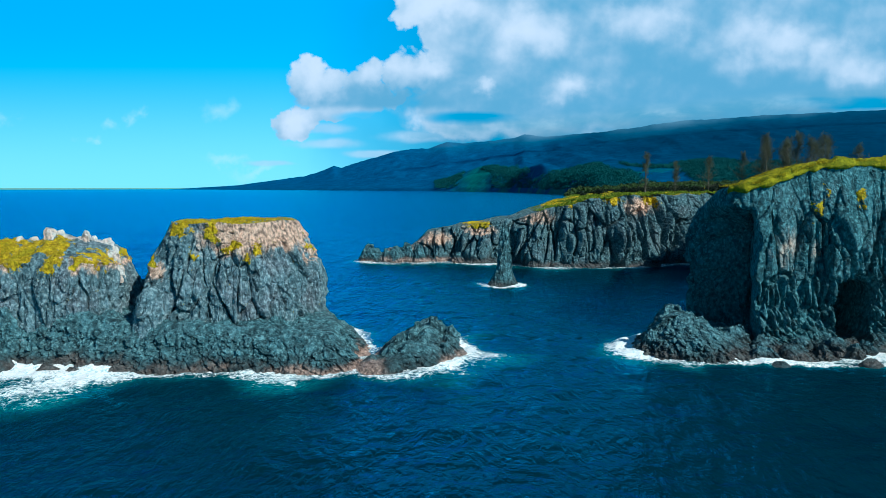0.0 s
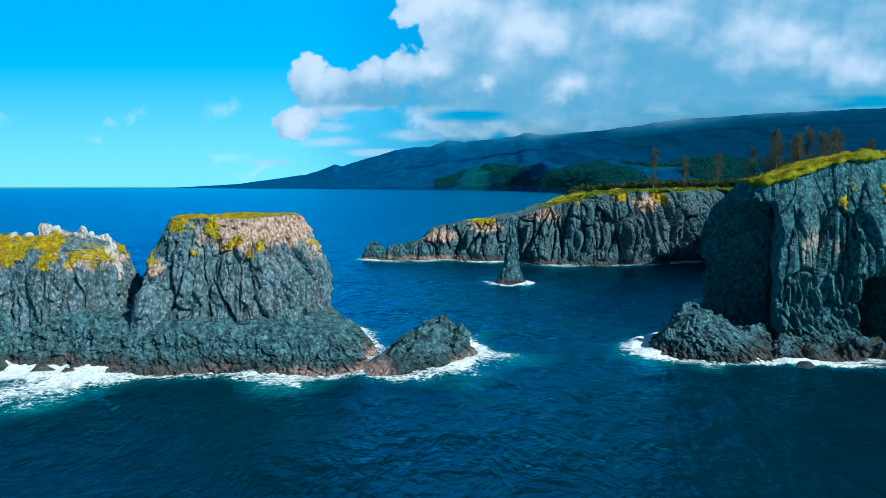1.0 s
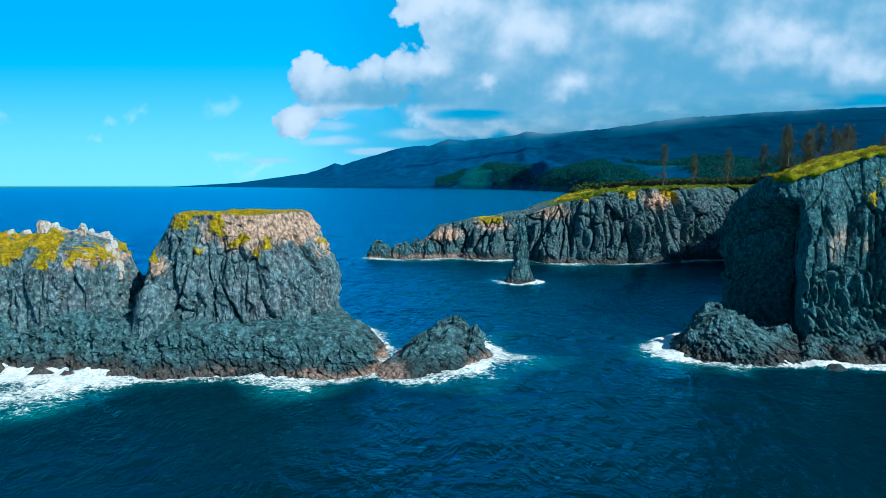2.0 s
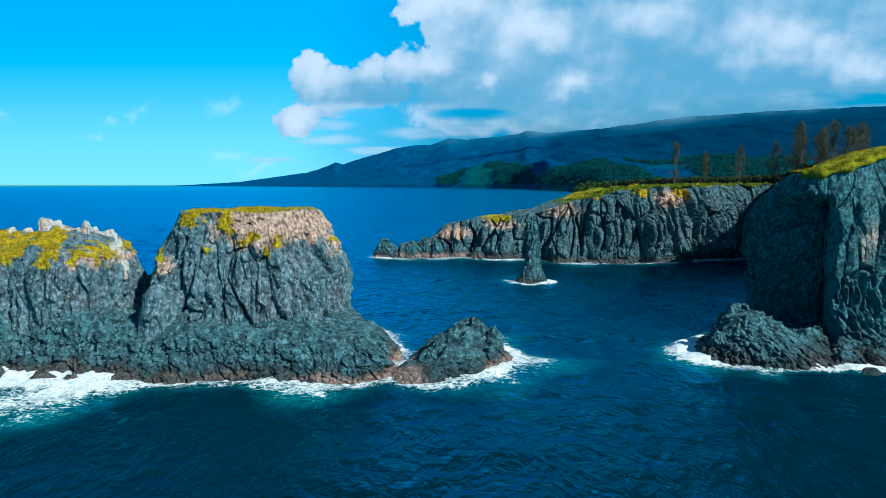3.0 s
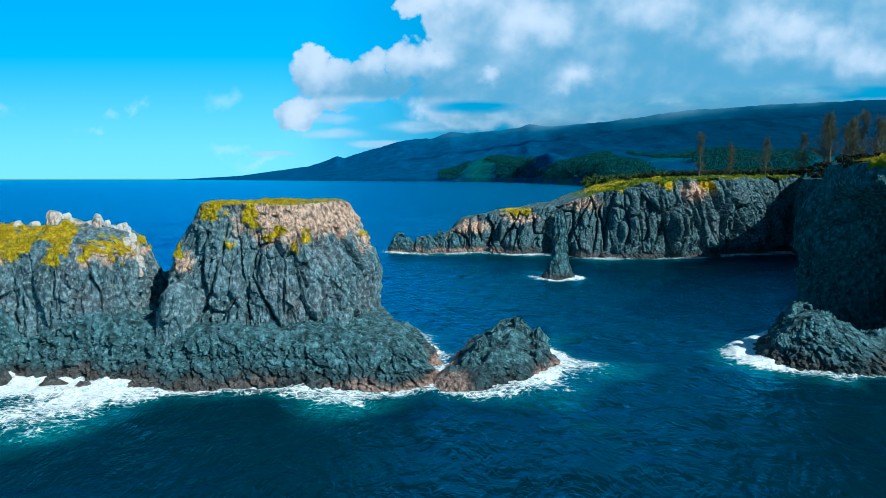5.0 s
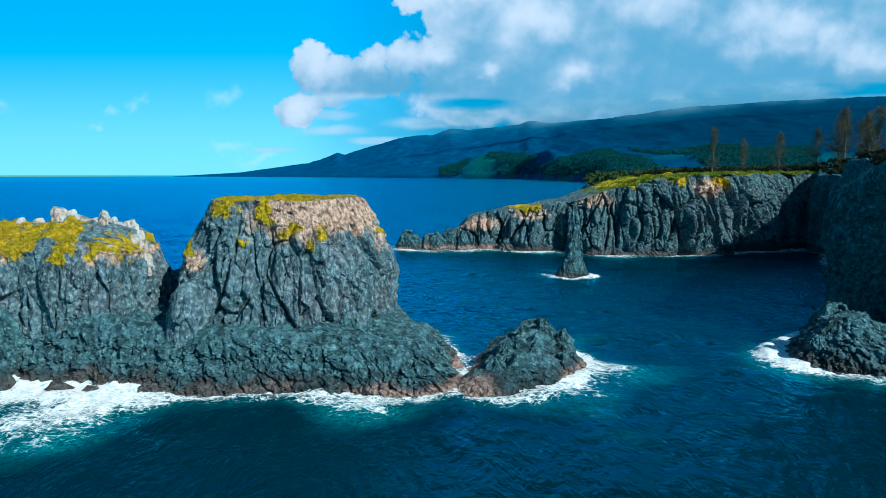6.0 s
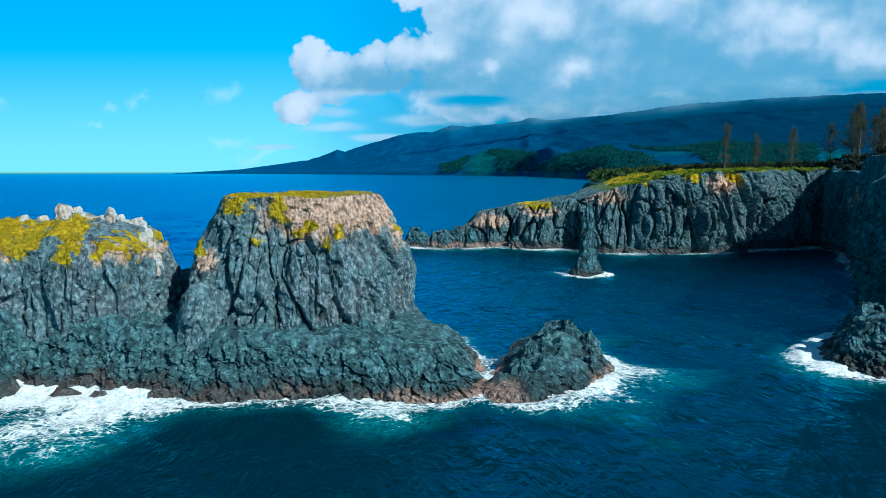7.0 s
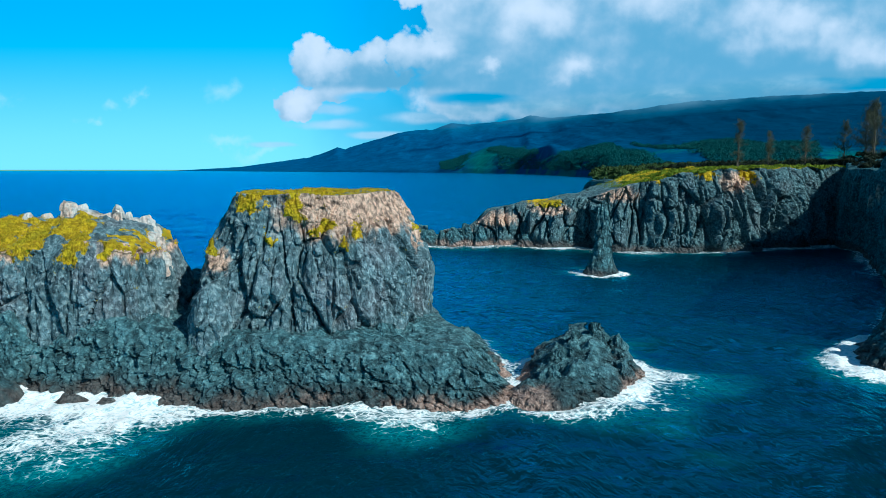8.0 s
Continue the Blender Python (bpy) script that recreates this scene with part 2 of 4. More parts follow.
def cap_material(name):
    """Thin cloud that lies along a mountain's ridge, open at its ragged edges."""
    m = Net(name)
    t = m.n.new("ShaderNodeTexCoord")
    u, v, _ = m.xyz(t.outputs["UV"])
    st = m.n.new("ShaderNodeMapping")
    m.l.new(t.outputs["UV"], st.inputs[0])
    st.inputs[3].default_value = (1.0, 2.4, 1.0)
    n = m.noise(st.outputs[0], 11.0, 5, 0.5, 0.2)
    band = m.math("MULTIPLY", m.ramp(m.math("ADD", v, m.math("MULTIPLY", m.math("SUBTRACT", n, 0.5), 0.03)), -0.022, 0.016), m.ramp(v, 0.010, 0.034, 1.0, 0.0))
    along = m.math("MULTIPLY", m.ramp(u, -0.10, 0.05), m.ramp(u, 0.30, 0.62, 1.0, 0.6))
    alpha = m.math("MULTIPLY", m.math("MULTIPLY", band, along), m.ramp(n, 0.28, 0.62, 0.45, 0.95))
    e = m.n.new("ShaderNodeEmission")
    m.put(e.inputs[0], m.mix(m.ramp(v, -0.014, 0.016), (0.015, 0.17, 0.30), m.mix(m.ramp(n, 0.4, 0.75), (0.12, 0.36, 0.52), (0.48, 0.63, 0.74))))
    tr = m.n.new("ShaderNodeBsdfTransparent")
    mx = m.n.new("ShaderNodeMixShader")
    m.put(mx.inputs[0], alpha)
    m.l.new(tr.outputs[0], mx.inputs[1])
    m.l.new(e.outputs[0], mx.inputs[2])
    m.l.new(mx.outputs[0], m.out.inputs[0])
    m.mat.cycles.emission_sampling = "NONE"
    return m.mat


def sky_material(name):
    """The far sky: clear cyan-blue air that pales to the horizon, and a bank of trade-wind cumulus over the coast."""
    m = Net(name)
    t = m.n.new("ShaderNodeTexCoord")
    uv = t.outputs["UV"]
    u, v, _ = m.xyz(uv)
    warp = m.n.new("ShaderNodeTexNoise")
    m.put(warp.inputs["Vector"], uv)
    warp.inputs["Scale"].default_value, warp.inputs["Detail"].default_value, warp.inputs["Roughness"].default_value = 16.0, 6.0, 0.55
    ws = m.n.new("ShaderNodeVectorMath")
    ws.operation = "MULTIPLY_ADD"
    m.l.new(warp.outputs["Color"], ws.inputs[0])
    ws.inputs[1].default_value, ws.inputs[2].default_value = (0.11, 0.09, 0.0), (-0.055, -0.045, 0.0)
    off = m.n.new("ShaderNodeVectorMath")
    m.l.new(uv, off.inputs[0])
    m.l.new(ws.outputs[0], off.inputs[1])
    wu, wv, _ = m.xyz(off.outputs[0])

    def blob(cx, cy, rx, ry):
        du = m.math("DIVIDE", m.math("SUBTRACT", wu, cx), rx)
        dv = m.math("DIVIDE", m.math("SUBTRACT", wv, cy), ry)
        return m.math("SUBTRACT", 1.0, m.math("SQRT", m.math("ADD", m.math("MULTIPLY", du, du), m.math("MULTIPLY", dv, dv))))

    tu = m.math("ADD", u, m.math("MULTIPLY", m.math("SUBTRACT", wu, u), 0.22))
    tv = m.math("ADD", v, m.math("MULTIPLY", m.math("SUBTRACT", wv, v), 0.12))

    def thin(cx, cy, rx, ry):
        du = m.math("DIVIDE", m.math("SUBTRACT", tu, cx), rx)
        dv = m.math("DIVIDE", m.math("SUBTRACT", tv, cy), ry)
        return m.math("SUBTRACT", 1.0, m.math("SQRT", m.math("ADD", m.math("MULTIPLY", du, du), m.math("MULTIPLY", dv, dv))))

    def union(rows, shape=blob):
        out = None
        for b in rows:
            q = shape(*b)
            out = q if out is None else m.math("MAXIMUM", out, q)
        return out

    heads = union(((-0.190, 0.160, 0.028, 0.022), (-0.158, 0.168, 0.028, 0.020), (-0.122, 0.163, 0.032, 0.024), (-0.095, 0.175, 0.025, 0.022), (-0.040, 0.180, 0.034, 0.030), (-0.115, 0.142, 0.085, 0.020), (-0.225, 0.104, 0.022, 0.020), (-0.200, 0.108, 0.022, 0.022), (-0.185, 0.098, 0.022, 0.016)))
    deck = union(((0.50, 0.235, 0.44, 0.16), (-0.03, 0.265, 0.04, 0.03), (0.02, 0.22, 0.05, 0.05), (0.12, 0.27, 0.15, 0.09), (0.05, 0.16, 0.10, 0.04), (0.30, 0.115, 0.34, 0.05), (-0.13, 0.125, 0.05, 0.014), (-0.155, 0.112, 0.05, 0.016)))
    strips = union(((-0.165, 0.072, 0.065, 0.010), (-0.03, 0.082, 0.08, 0.012), (-0.10, 0.058, 0.055, 0.007), (0.06, 0.096, 0.12, 0.012), (0.22, 0.104, 0.12, 0.013), (-0.24, 0.045, 0.05, 0.006), (-0.165, 0.092, 0.05, 0.010)), thin)
    gaps = union(((-0.100, 0.108, 0.050, 0.011), (0.04, 0.108, 0.070, 0.010), (-0.19, 0.056, 0.06, 0.006), (0.58, 0.128, 0.12, 0.010)), thin)
    puffs = m.noise(uv, 14.0, 6, 0.48, 0.1)
    ragged = m.math("MULTIPLY", m.math("SUBTRACT", puffs, 0.5), 0.7)
    mask = m.math("MAXIMUM", m.ramp(m.math("ADD", heads, m.math("ADD", m.math("MULTIPLY", ragged, 1.5), m.math("MULTIPLY", m.math("SUBTRACT", m.noise(uv, 55.0, 5, 0.55), 0.5), 0.5))), -0.14, 0.20), m.ramp(m.math("ADD", deck, ragged), -0.22, 0.02))
    mask = m.math("MULTIPLY", mask, m.ramp(m.math("ADD", gaps, m.math("MULTIPLY", ragged, 0.5)), -0.2, 0.5, 1.0, 0.08))
    mask = m.math("MAXIMUM", mask, m.ramp(m.math("ADD", strips, m.math("MULTIPLY", ragged, 1.5)), 0.0, 0.7, 0.0, 0.55))
    wisps = union(((-0.615, 0.106, 0.018, 0.014), (-0.462, 0.090, 0.022, 0.012), (-0.428, 0.096, 0.015, 0.022), (-0.306, 0.128, 0.034, 0.020), (-0.495, 0.074, 0.018, 0.010), (-0.30, 0.052, 0.05, 0.012), (-0.26, 0.036, 0.05, 0.010)))
    wisps = m.ramp(m.math("ADD", wisps, m.math("MULTIPLY", m.math("SUBTRACT", m.noise(uv, 40.0, 5, 0.6), 0.5), 1.0)), 0.05, 1.3, 0.0, 0.42)
    sh = m.n.new("ShaderNodeVectorMath")
    m.l.new(uv, sh.inputs[0])
    sh.inputs[1].default_value = (-0.006, 0.014, 0.0)
    relief = m.math("SUBTRACT", puffs, m.noise(sh.outputs[0], 14.0, 6, 0.48, 0.1))
    broad = m.noise(uv, 5.0, 4, 0.5)
    bright = union(((-0.035, 0.175, 0.045, 0.030), (-0.10, 0.170, 0.040, 0.022), (-0.17, 0.165, 0.05, 0.025), (-0.205, 0.105, 0.030, 0.022), (-0.045, 0.105, 0.014, 0.014), (0.175, 0.142, 0.035, 0.020),
                    (0.06, 0.155, 0.02, 0.012), (0.56, 0.185, 0.06, 0.030), (0.12, 0.23, 0.05, 0.04), (0.0, 0.26, 0.07, 0.03), (0.28, 0.24, 0.06, 0.03), (0.45, 0.21, 0.08, 0.03), (-0.03, 0.068, 0.06, 0.010), (0.10, 0.088, 0.13, 0.012)))
    lit = m.math("ADD", m.math("MULTIPLY", relief, 1.0), m.math("MULTIPLY", m.math("SUBTRACT", broad, 0.5), 0.7))
    lit = m.math("ADD", lit, m.ramp(bright, -0.5, 0.9, 0.0, 0.40))
    lit = m.math("ADD", lit, m.ramp(v, 0.08, 0.25, 0.12, 0.34))
    lit = m.math("ADD", lit, m.ramp(strips, -0.2, 0.6, 0.0, 0.18))
    lit = m.math("ADD", lit, m.math("MULTIPLY", m.ramp(u, -0.02, 0.04, 1.0, 0.0), m.math("ADD", m.ramp(v, 0.116, 0.130, 0.26, -0.12), m.ramp(v, 0.135, 0.190, 0.0, 0.34))))
    lit = m.math("ADD", lit, m.ramp(u, 0.05, 0.3, 0.0, -0.08))
    cloud = m.mix(m.ramp(lit, 0.0, 0.95), (0.17, 0.41, 0.60), (0.75, 0.78, 0.88))
    height = m.math("SUBTRACT", 1.0, m.math("POWER", m.ramp(v, 0.0, 0.38, 1.0, 0.0), 2.5))
    air = m.mix(height, (0.33, 0.83, 0.96), (0.0, 0.44, 0.98))
    air = m.mix(m.ramp(m.math("ADD", u, m.math("MULTIPLY", m.math("SUBTRACT", broad, 0.5), 0.2)), -0.22, 0.05), air, (0.02, 0.34, 0.60))
    e = m.n.new("ShaderNodeEmission")
    m.put(e.inputs[0], m.mix(wisps, m.mix(mask, air, cloud), (0.70, 0.86, 0.95)))
    e.inputs[1].default_value = 1.0
    m.l.new(e.outputs[0], m.out.inputs[0])
    m.mat.cycles.emission_sampling = "NONE"
    return m.mat


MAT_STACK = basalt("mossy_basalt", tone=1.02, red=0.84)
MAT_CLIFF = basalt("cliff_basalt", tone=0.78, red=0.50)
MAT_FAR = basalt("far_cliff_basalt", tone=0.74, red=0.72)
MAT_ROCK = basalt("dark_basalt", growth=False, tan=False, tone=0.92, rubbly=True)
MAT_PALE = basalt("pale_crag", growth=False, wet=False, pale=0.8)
MAT_CAP = cap_material("cap_cloud")
MAT_TURF = turf_material("dry_turf")
MAT_SEA = sea_material("deep_sea")
MAT_SKY = sky_material("far_sky")
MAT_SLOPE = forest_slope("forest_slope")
MAT_BARK = bark_material("grey_bark")
MAT_GRASS = leaf_material("grass_blades", (0.19, 0.15, 0.004), (0.56, 0.41, 0.010), 0.5)
MAT_BUSH = leaf_material("bush_leaves", (0.05, 0.10, 0.008), (0.28, 0.34, 0.02), 0.4)
MAT_NEEDLE = leaf_material("ironwood_needles", (0.034, 0.040, 0.026), (0.15, 0.15, 0.085))
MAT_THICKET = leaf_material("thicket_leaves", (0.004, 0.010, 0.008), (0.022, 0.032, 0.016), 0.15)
# leaf colours shifted to blue to stand for haze over the far hills
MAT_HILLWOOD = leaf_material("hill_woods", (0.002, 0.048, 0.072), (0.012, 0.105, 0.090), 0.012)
MAT_SCRUB = leaf_material("scrub_leaves", (0.012, 0.03, 0.010), (0.07, 0.11, 0.03), 0.2)


# ---- noise and mesh tools ----
def hash3(ix, iy, iz, k):
    h = (ix.astype(np.int64) * 374761393 + iy.astype(np.int64) * 668265263 + iz.astype(np.int64) * 2147483647 + k * 974634777) & 0xFFFFFFFF
    h = ((h ^ (h >> 13)) * 1274126177) & 0xFFFFFFFF
    h = ((h ^ (h >> 16)) * 2246822519) & 0xFFFFFFFF
    return (h ^ (h >> 15)) & 0xFFFFFFFF


def value3(p, k=0):
    """Smooth value noise in -1..1 at the rows of p."""
    i = np.floor(p)
    f = p - i
    f = f * f * f * (f * (f * 6 - 15) + 10)
    out = 0
    for dx in (0, 1):
        for dy in (0, 1):
            for dz in (0, 1):
                w = (f[:, 0] if dx else 1 - f[:, 0]) * (f[:, 1] if dy else 1 - f[:, 1]) * (f[:, 2] if dz else 1 - f[:, 2])
                out = out + w * (hash3(i[:, 0] + dx, i[:, 1] + dy, i[:, 2] + dz, k) / 2147483648.0 - 1)
    return out


def fbm(p, octaves=4, gain=0.5, k=0):
    out, a, q = 0, 1.0, p
    for o in range(octaves):
        out = out + a * value3(q + o * 17.3, k + o)
        q, a = q * 2.03, a * gain
    return out


def cells(p, k=0):
    """Distances to the nearest and second nearest of scattered points, one to a unit cell, the nearest one's own random, and a facet
    tilted at random about that point."""
    i = np.floor(p)
    f1, f2, own, tilt = np.full(len(p), 9.0), np.full(len(p), 9.0), np.zeros(len(p)), np.zeros(len(p))
    for dx in (-1, 0, 1):
        for dy in (-1, 0, 1):
            for dz in (-1, 0, 1):
                c = i + (dx, dy, dz)
                h = [hash3(c[:, 0], c[:, 1], c[:, 2], k + j) / 4294967296.0 for j in range(3)]
                e = [c[:, j] + h[j] - p[:, j] for j in range(3)]
                d = np.sqrt(e[0] ** 2 + e[1] ** 2 + e[2] ** 2)
                near = d < f1
                f2 = np.where(near, f1, np.minimum(f2, d))
                own = np.where(near, h[0], own)
                tilt = np.where(near, (h[1] - 0.5) * e[0] + (h[0] - 0.5) * e[1] + (h[2] - 0.35) * e[2], tilt)
                f1 = np.where(near, d, f1)
    return f1, f2, own, tilt


def prisms(p, side, k=0):
    """Upright columns from scattered points: how far in from the joint between two columns, the column's own random, and its face, which
    falls away on either side of an edge that stands off its middle. side: the way along the face at each row of p."""
    i = np.floor(p)
    n = len(p)
    f1, f2, own, skew, s, up = np.full(n, 9.0), np.full(n, 9.0), np.zeros(n), np.zeros(n), np.zeros(n), np.zeros(n)
    for dx in (-1, 0, 1):
        for dy in (-1, 0, 1):
            for dz in (-1, 0, 1):
                c = i + (dx, dy, dz)
                h = [hash3(c[:, 0], c[:, 1], c[:, 2], k + j) / 4294967296.0 for j in range(3)]
                e = [p[:, j] - c[:, j] - h[j] for j in range(3)]
                d = np.sqrt(e[0] ** 2 + e[1] ** 2 + e[2] ** 2)
                near = d < f1
                f2 = np.where(near, f1, np.minimum(f2, d))
                own, skew = np.where(near, h[0], own), np.where(near, h[1] + h[2] - 1, skew)
                s, up = np.where(near, e[0] * side[:, 0] + e[1] * side[:, 1], s), np.where(near, e[2], up)
                f1 = np.where(near, d, f1)
    edge = s - 0.45 * skew
    face = -np.where(edge > 0, 0.6 + 0.8 * skew, 0.6 - 0.8 * skew) * np.abs(edge) + 0.35 * skew * up
    return f2 - f1, own, face


def smooth(x, lo, hi):
    t = np.clip((x - lo) / (hi - lo), 0, 1)
    return t * t * (3 - 2 * t)


def outline(points, step):
    """A closed smooth curve through the plan's points, sampled about every step metres."""
    p = np.array(points, float)
    n, rows = len(p), []
    for i in range(n):
        a, b, c, d = p[i - 1], p[i], p[(i + 1) % n], p[(i + 2) % n]
        m = max(2, int(np.linalg.norm(c - b) / step))
        t = (np.arange(m) / m)[:, None]
        rows.append(0.5 * (2 * b + (c - a) * t + (2 * a - 5 * b + 4 * c - d) * t ** 2 + (3 * b - a - 3 * c + d) * t ** 3))
    return np.concatenate(rows)


def outward(line):
    """Unit normals of a closed line, pointing out of it."""
    d = np.roll(line, -3, 0) - np.roll(line, 3, 0)
    nrm = np.stack([d[:, 1], -d[:, 0]], 1)
    nrm /= np.linalg.norm(nrm, axis=1)[:, None] + 1e-9
    area = np.sum(line[:, 0] * np.roll(line[:, 1], -1) - np.roll(line[:, 0], -1) * line[:, 1])
    return nrm if area > 0 else -nrm


def mesh_of(name, verts, quads, material, attrs=(), smooth_shade=False, uv=None):
    me = bpy.data.meshes.new(name)
    v, q = np.asarray(verts, np.float32), np.asarray(quads, np.int32)
    k = q.shape[1]
    me.vertices.add(len(v))
    me.vertices.foreach_set("co", v.ravel())
    me.loops.add(q.size)
    me.loops.foreach_set("vertex_index", q.ravel())
    me.polygons.add(len(q))
    me.polygons.foreach_set("loop_start", np.arange(len(q), dtype=np.int32) * k)
    me.polygons.foreach_set("use_smooth", np.full(len(q), smooth_shade))
    for label, values in attrs:
        me.attributes.new(label, "FLOAT", "POINT").data.foreach_set("value", np.asarray(values, np.float32))
    if uv is not None:
        me.uv_layers.new(name="UVMap").data.foreach_set("uv", np.asarray(uv, np.float32)[q.ravel()].ravel())
    me.materials.append(material)
    me.update(calc_edges=True)
    me.validate()
    return me


def part(name, me, parent, label=""):
    ob = new(name, me)
    ob.parent = parent
    return tagged(ob, label)


def thing(name, label, category, group="", kind="", at=(0, 0, 0)):
    ob = new(name)
    ob.location = at
    return tagged(ob, label, category, group, kind)


def grid_quads(rows, cols, closed=False):
    r, c = np.meshgrid(np.arange(rows - 1), np.arange(cols if closed else cols - 1), indexing="ij")
    r, c = r.ravel(), c.ravel()
    d = (c + 1) % cols
    return np.stack([r * cols + c, r * cols + d, (r + 1) * cols + d, (r + 1) * cols + c], 1)


def crag(name, plan, top, foot, profile, material, step=0.22, rise=0.25, buttress=1.2, column=0.8, width=2.2, rubble=0.0, rubble_to=0.0, grain=0.25, seed=0, cap_rings=26, carve=None, cap_rough=0.25, moss=None, tan=None, flute_to=0.0, pitted_from=0.0):
    """A rock with an upright face round a plan: from the height foot up to top(x, y), drawn in by the profile (share of the height,
    metres), broken into columns and lumps, and closed above."""
    line = outline(plan, step)
    nrm = outward(line)
    n = len(line)
    tops = top(line[:, 0], line[:, 1])
    rows = max(8, int((tops.max() - foot) / rise))
    share = np.linspace(0, 1, rows)
    inset = np.interp(share, [a for a, _ in profile], [b for _, b in profile])
    lean = np.where(inset[:, None] < 0, inset[:, None] * np.clip(0.25 - nrm[None, :, 1], 0, 1), inset[:, None])
    xy = line[None] - nrm[None] * lean[:, :, None]
    edge_top = top(xy[-1, :, 0], xy[-1, :, 1])
    z = foot + (edge_top - foot)[None] * share[:, None]
    p = np.concatenate([xy, z[:, :, None]], 2).reshape(-1, 3)
    nn = np.repeat(nrm[None], rows, 0).reshape(-1, 2)
    rel = np.repeat(share, n)
    lumpy = np.clip((rubble_to - p[:, 2]) / 2.0 + 0.5 + 0.5 * value3(p / 3.0, seed + 40), 0, 1) if rubble else 0.0
    side = np.stack([-nn[:, 1], nn[:, 0]], 1)
    q = p + np.stack([fbm(p / (6, 6, 9), 2, k=seed + 1), fbm(p / (6, 6, 9), 2, k=seed + 2), 0 * nn[:, 0]], 1) * 0.28 * width / 2.5
    slim = np.clip((flute_to - p[:, 2] + 0.8 * value3(p / 2.2, seed + 3)) / 0.8 + 0.5, 0, 1) if flute_to else 0.0
    pitted = smooth(p[:, 2] + 1.2 * fbm(p / 3.5, 2, k=seed + 4), pitted_from - 0.8, pitted_from + 0.8) if pitted_from else 0.0
    gap, own, face = prisms(q / (width, width, width * 3.6), side, seed + 5)
    pillars = 1.15 * face + (own - 0.5) * 1.0 - 0.7 * (1 - smooth(gap, 0.0, 0.09)) + 0.4
    gap, own, face = prisms(q / (width * 0.4, width * 0.4, width * 2.2), side, seed + 9)
    flutes = 1.6 * face + (own - 0.5) * 1.3 - 0.5 * (1 - smooth(gap, 0.0, 0.14)) + 0.3
    if flute_to:
        gap, own, face = prisms(q / (0.8, 0.8, 7.0), side, seed + 13)
        flutes = flutes + slim * (0.9 * smooth(gap, 0.0, 0.5) - 0.5 + (own - 0.5) * 0.9 + 0.5 * face - 0.8 * flutes)
    d = buttress * fbm(p / (9, 9, 20), 3, k=seed + 11) + (1 - lumpy) * (1 - 0.6 * pitted) * column * ((1 - 0.85 * slim) * pillars + (0.40 + 0.35 * slim) * flutes)
    # broken steps across the columns, and grain
    f1, f2, own, tilt = cells(q / (1.05, 1.05, 1.6), seed + 15)
    chips = 2.2 * tilt + 1.2 * (own - 0.5) - 0.28 * (1 - smooth(f2 - f1, 0.0, 0.1))
    d = d + grain * (1 + 0.7 * pitted) * (0.45 * fbm(p / (0.7, 0.7, 1.0), 4, 0.6, k=seed + 17) + chips * smooth(value3(p / 3.0, seed + 19), -0.7, 0.4))
    if rubble:
        leaning = np.column_stack([p[:, 0] + 0.55 * p[:, 2] * side[:, 0], p[:, 1] + 0.55 * p[:, 2] * side[:, 1], p[:, 2]])
        gap, own, face = prisms(leaning / (1.5, 1.5, 2.6), side, seed + 23)
        f1, f2, gown, gtilt = cells(leaning / (0.62, 0.62, 1.1), seed + 27)
        blocks = 1.2 * face + 0.9 * (own - 0.5) - 0.55 * (1 - smooth(gap, 0.0, 0.2)) + 0.35
        stones = 0.5 * (1 - f1 * 1.3) + 0.5 * (gown - 0.5) + 0.7 * gtilt - 0.35 * (1 - smooth(f2 - f1, 0.0, 0.18))
        d = d + lumpy * rubble * (0.5 * blocks + 0.62 * stones)
    if carve:
        d = d - carve(p)
    fade = (1 - 0.55 * smooth(rel, 0.68, 0.95)) * (1 - 0.6 * smooth(rel, 0.97, 1.0))
    p[:, :2] += nn * (d * fade)[:, None]
    p[:, 2] += grain * 0.8 * value3(p / 1.3, seed + 31) * (1 - smooth(rel, 0.9, 1.0))
    rim = p[-n:]
    quads = [grid_quads(rows, n, True)]
    # the cap: rings drawn towards the middle line of the rim
    centre = rim[:, :2].mean(0)
    span = rim[:, :2] - centre
    shares = 1 - (np.arange(1, cap_rings + 1) / cap_rings) ** 0.9
    cap = (centre + span[None] * np.maximum(shares, 0.002)[:, None, None]).reshape(-1, 2)
    cz = top(cap[:, 0], cap[:, 1])
    c3 = np.column_stack([cap, cz])
    cz = cz + cap_rough * fbm(c3 / 1.7, 4, 0.6, k=seed + 37) * np.repeat(smooth(1 - shares, 0, 0.15), n)
    lift = (rim[:, 2] - top(rim[:, 0], rim[:, 1]))
    cz = cz + (lift[None] * (shares ** 6)[:, None]).ravel()
    base = len(p) - n
    quads.append(base + grid_quads(cap_rings + 1, n, True))
    verts = np.concatenate([p, np.column_stack([cap, cz])])
    rel = np.concatenate([rel, np.ones(len(cap)) * 1.02])
    zero = np.zeros(len(verts))
    if moss:
        cover = moss(verts, rel) + 0.45 * fbm(verts / 0.8, 3, 0.6, k=seed + 51)
        thick = smooth(cover, 0.35, 0.7) * (rel < 1.01)
        verts[: len(p), :2] += nn * (0.22 * thick[: len(p)])[:, None]
        pick = np.nonzero(cover > 0.5)[0]
        pick = pick[np.random.default_rng(seed).random(len(pick)) < 0.16]
        MOSSY[name] = verts[pick]
    me = mesh_of(name, verts, np.concatenate(quads), material, [("moss", moss(verts, rel) if moss else zero), ("tan", tan(verts, rel) * (rel < 1.005) if tan else zero)])
    RIMS[name] = rim
    return me


RIMS, MOSSY = {}, {}


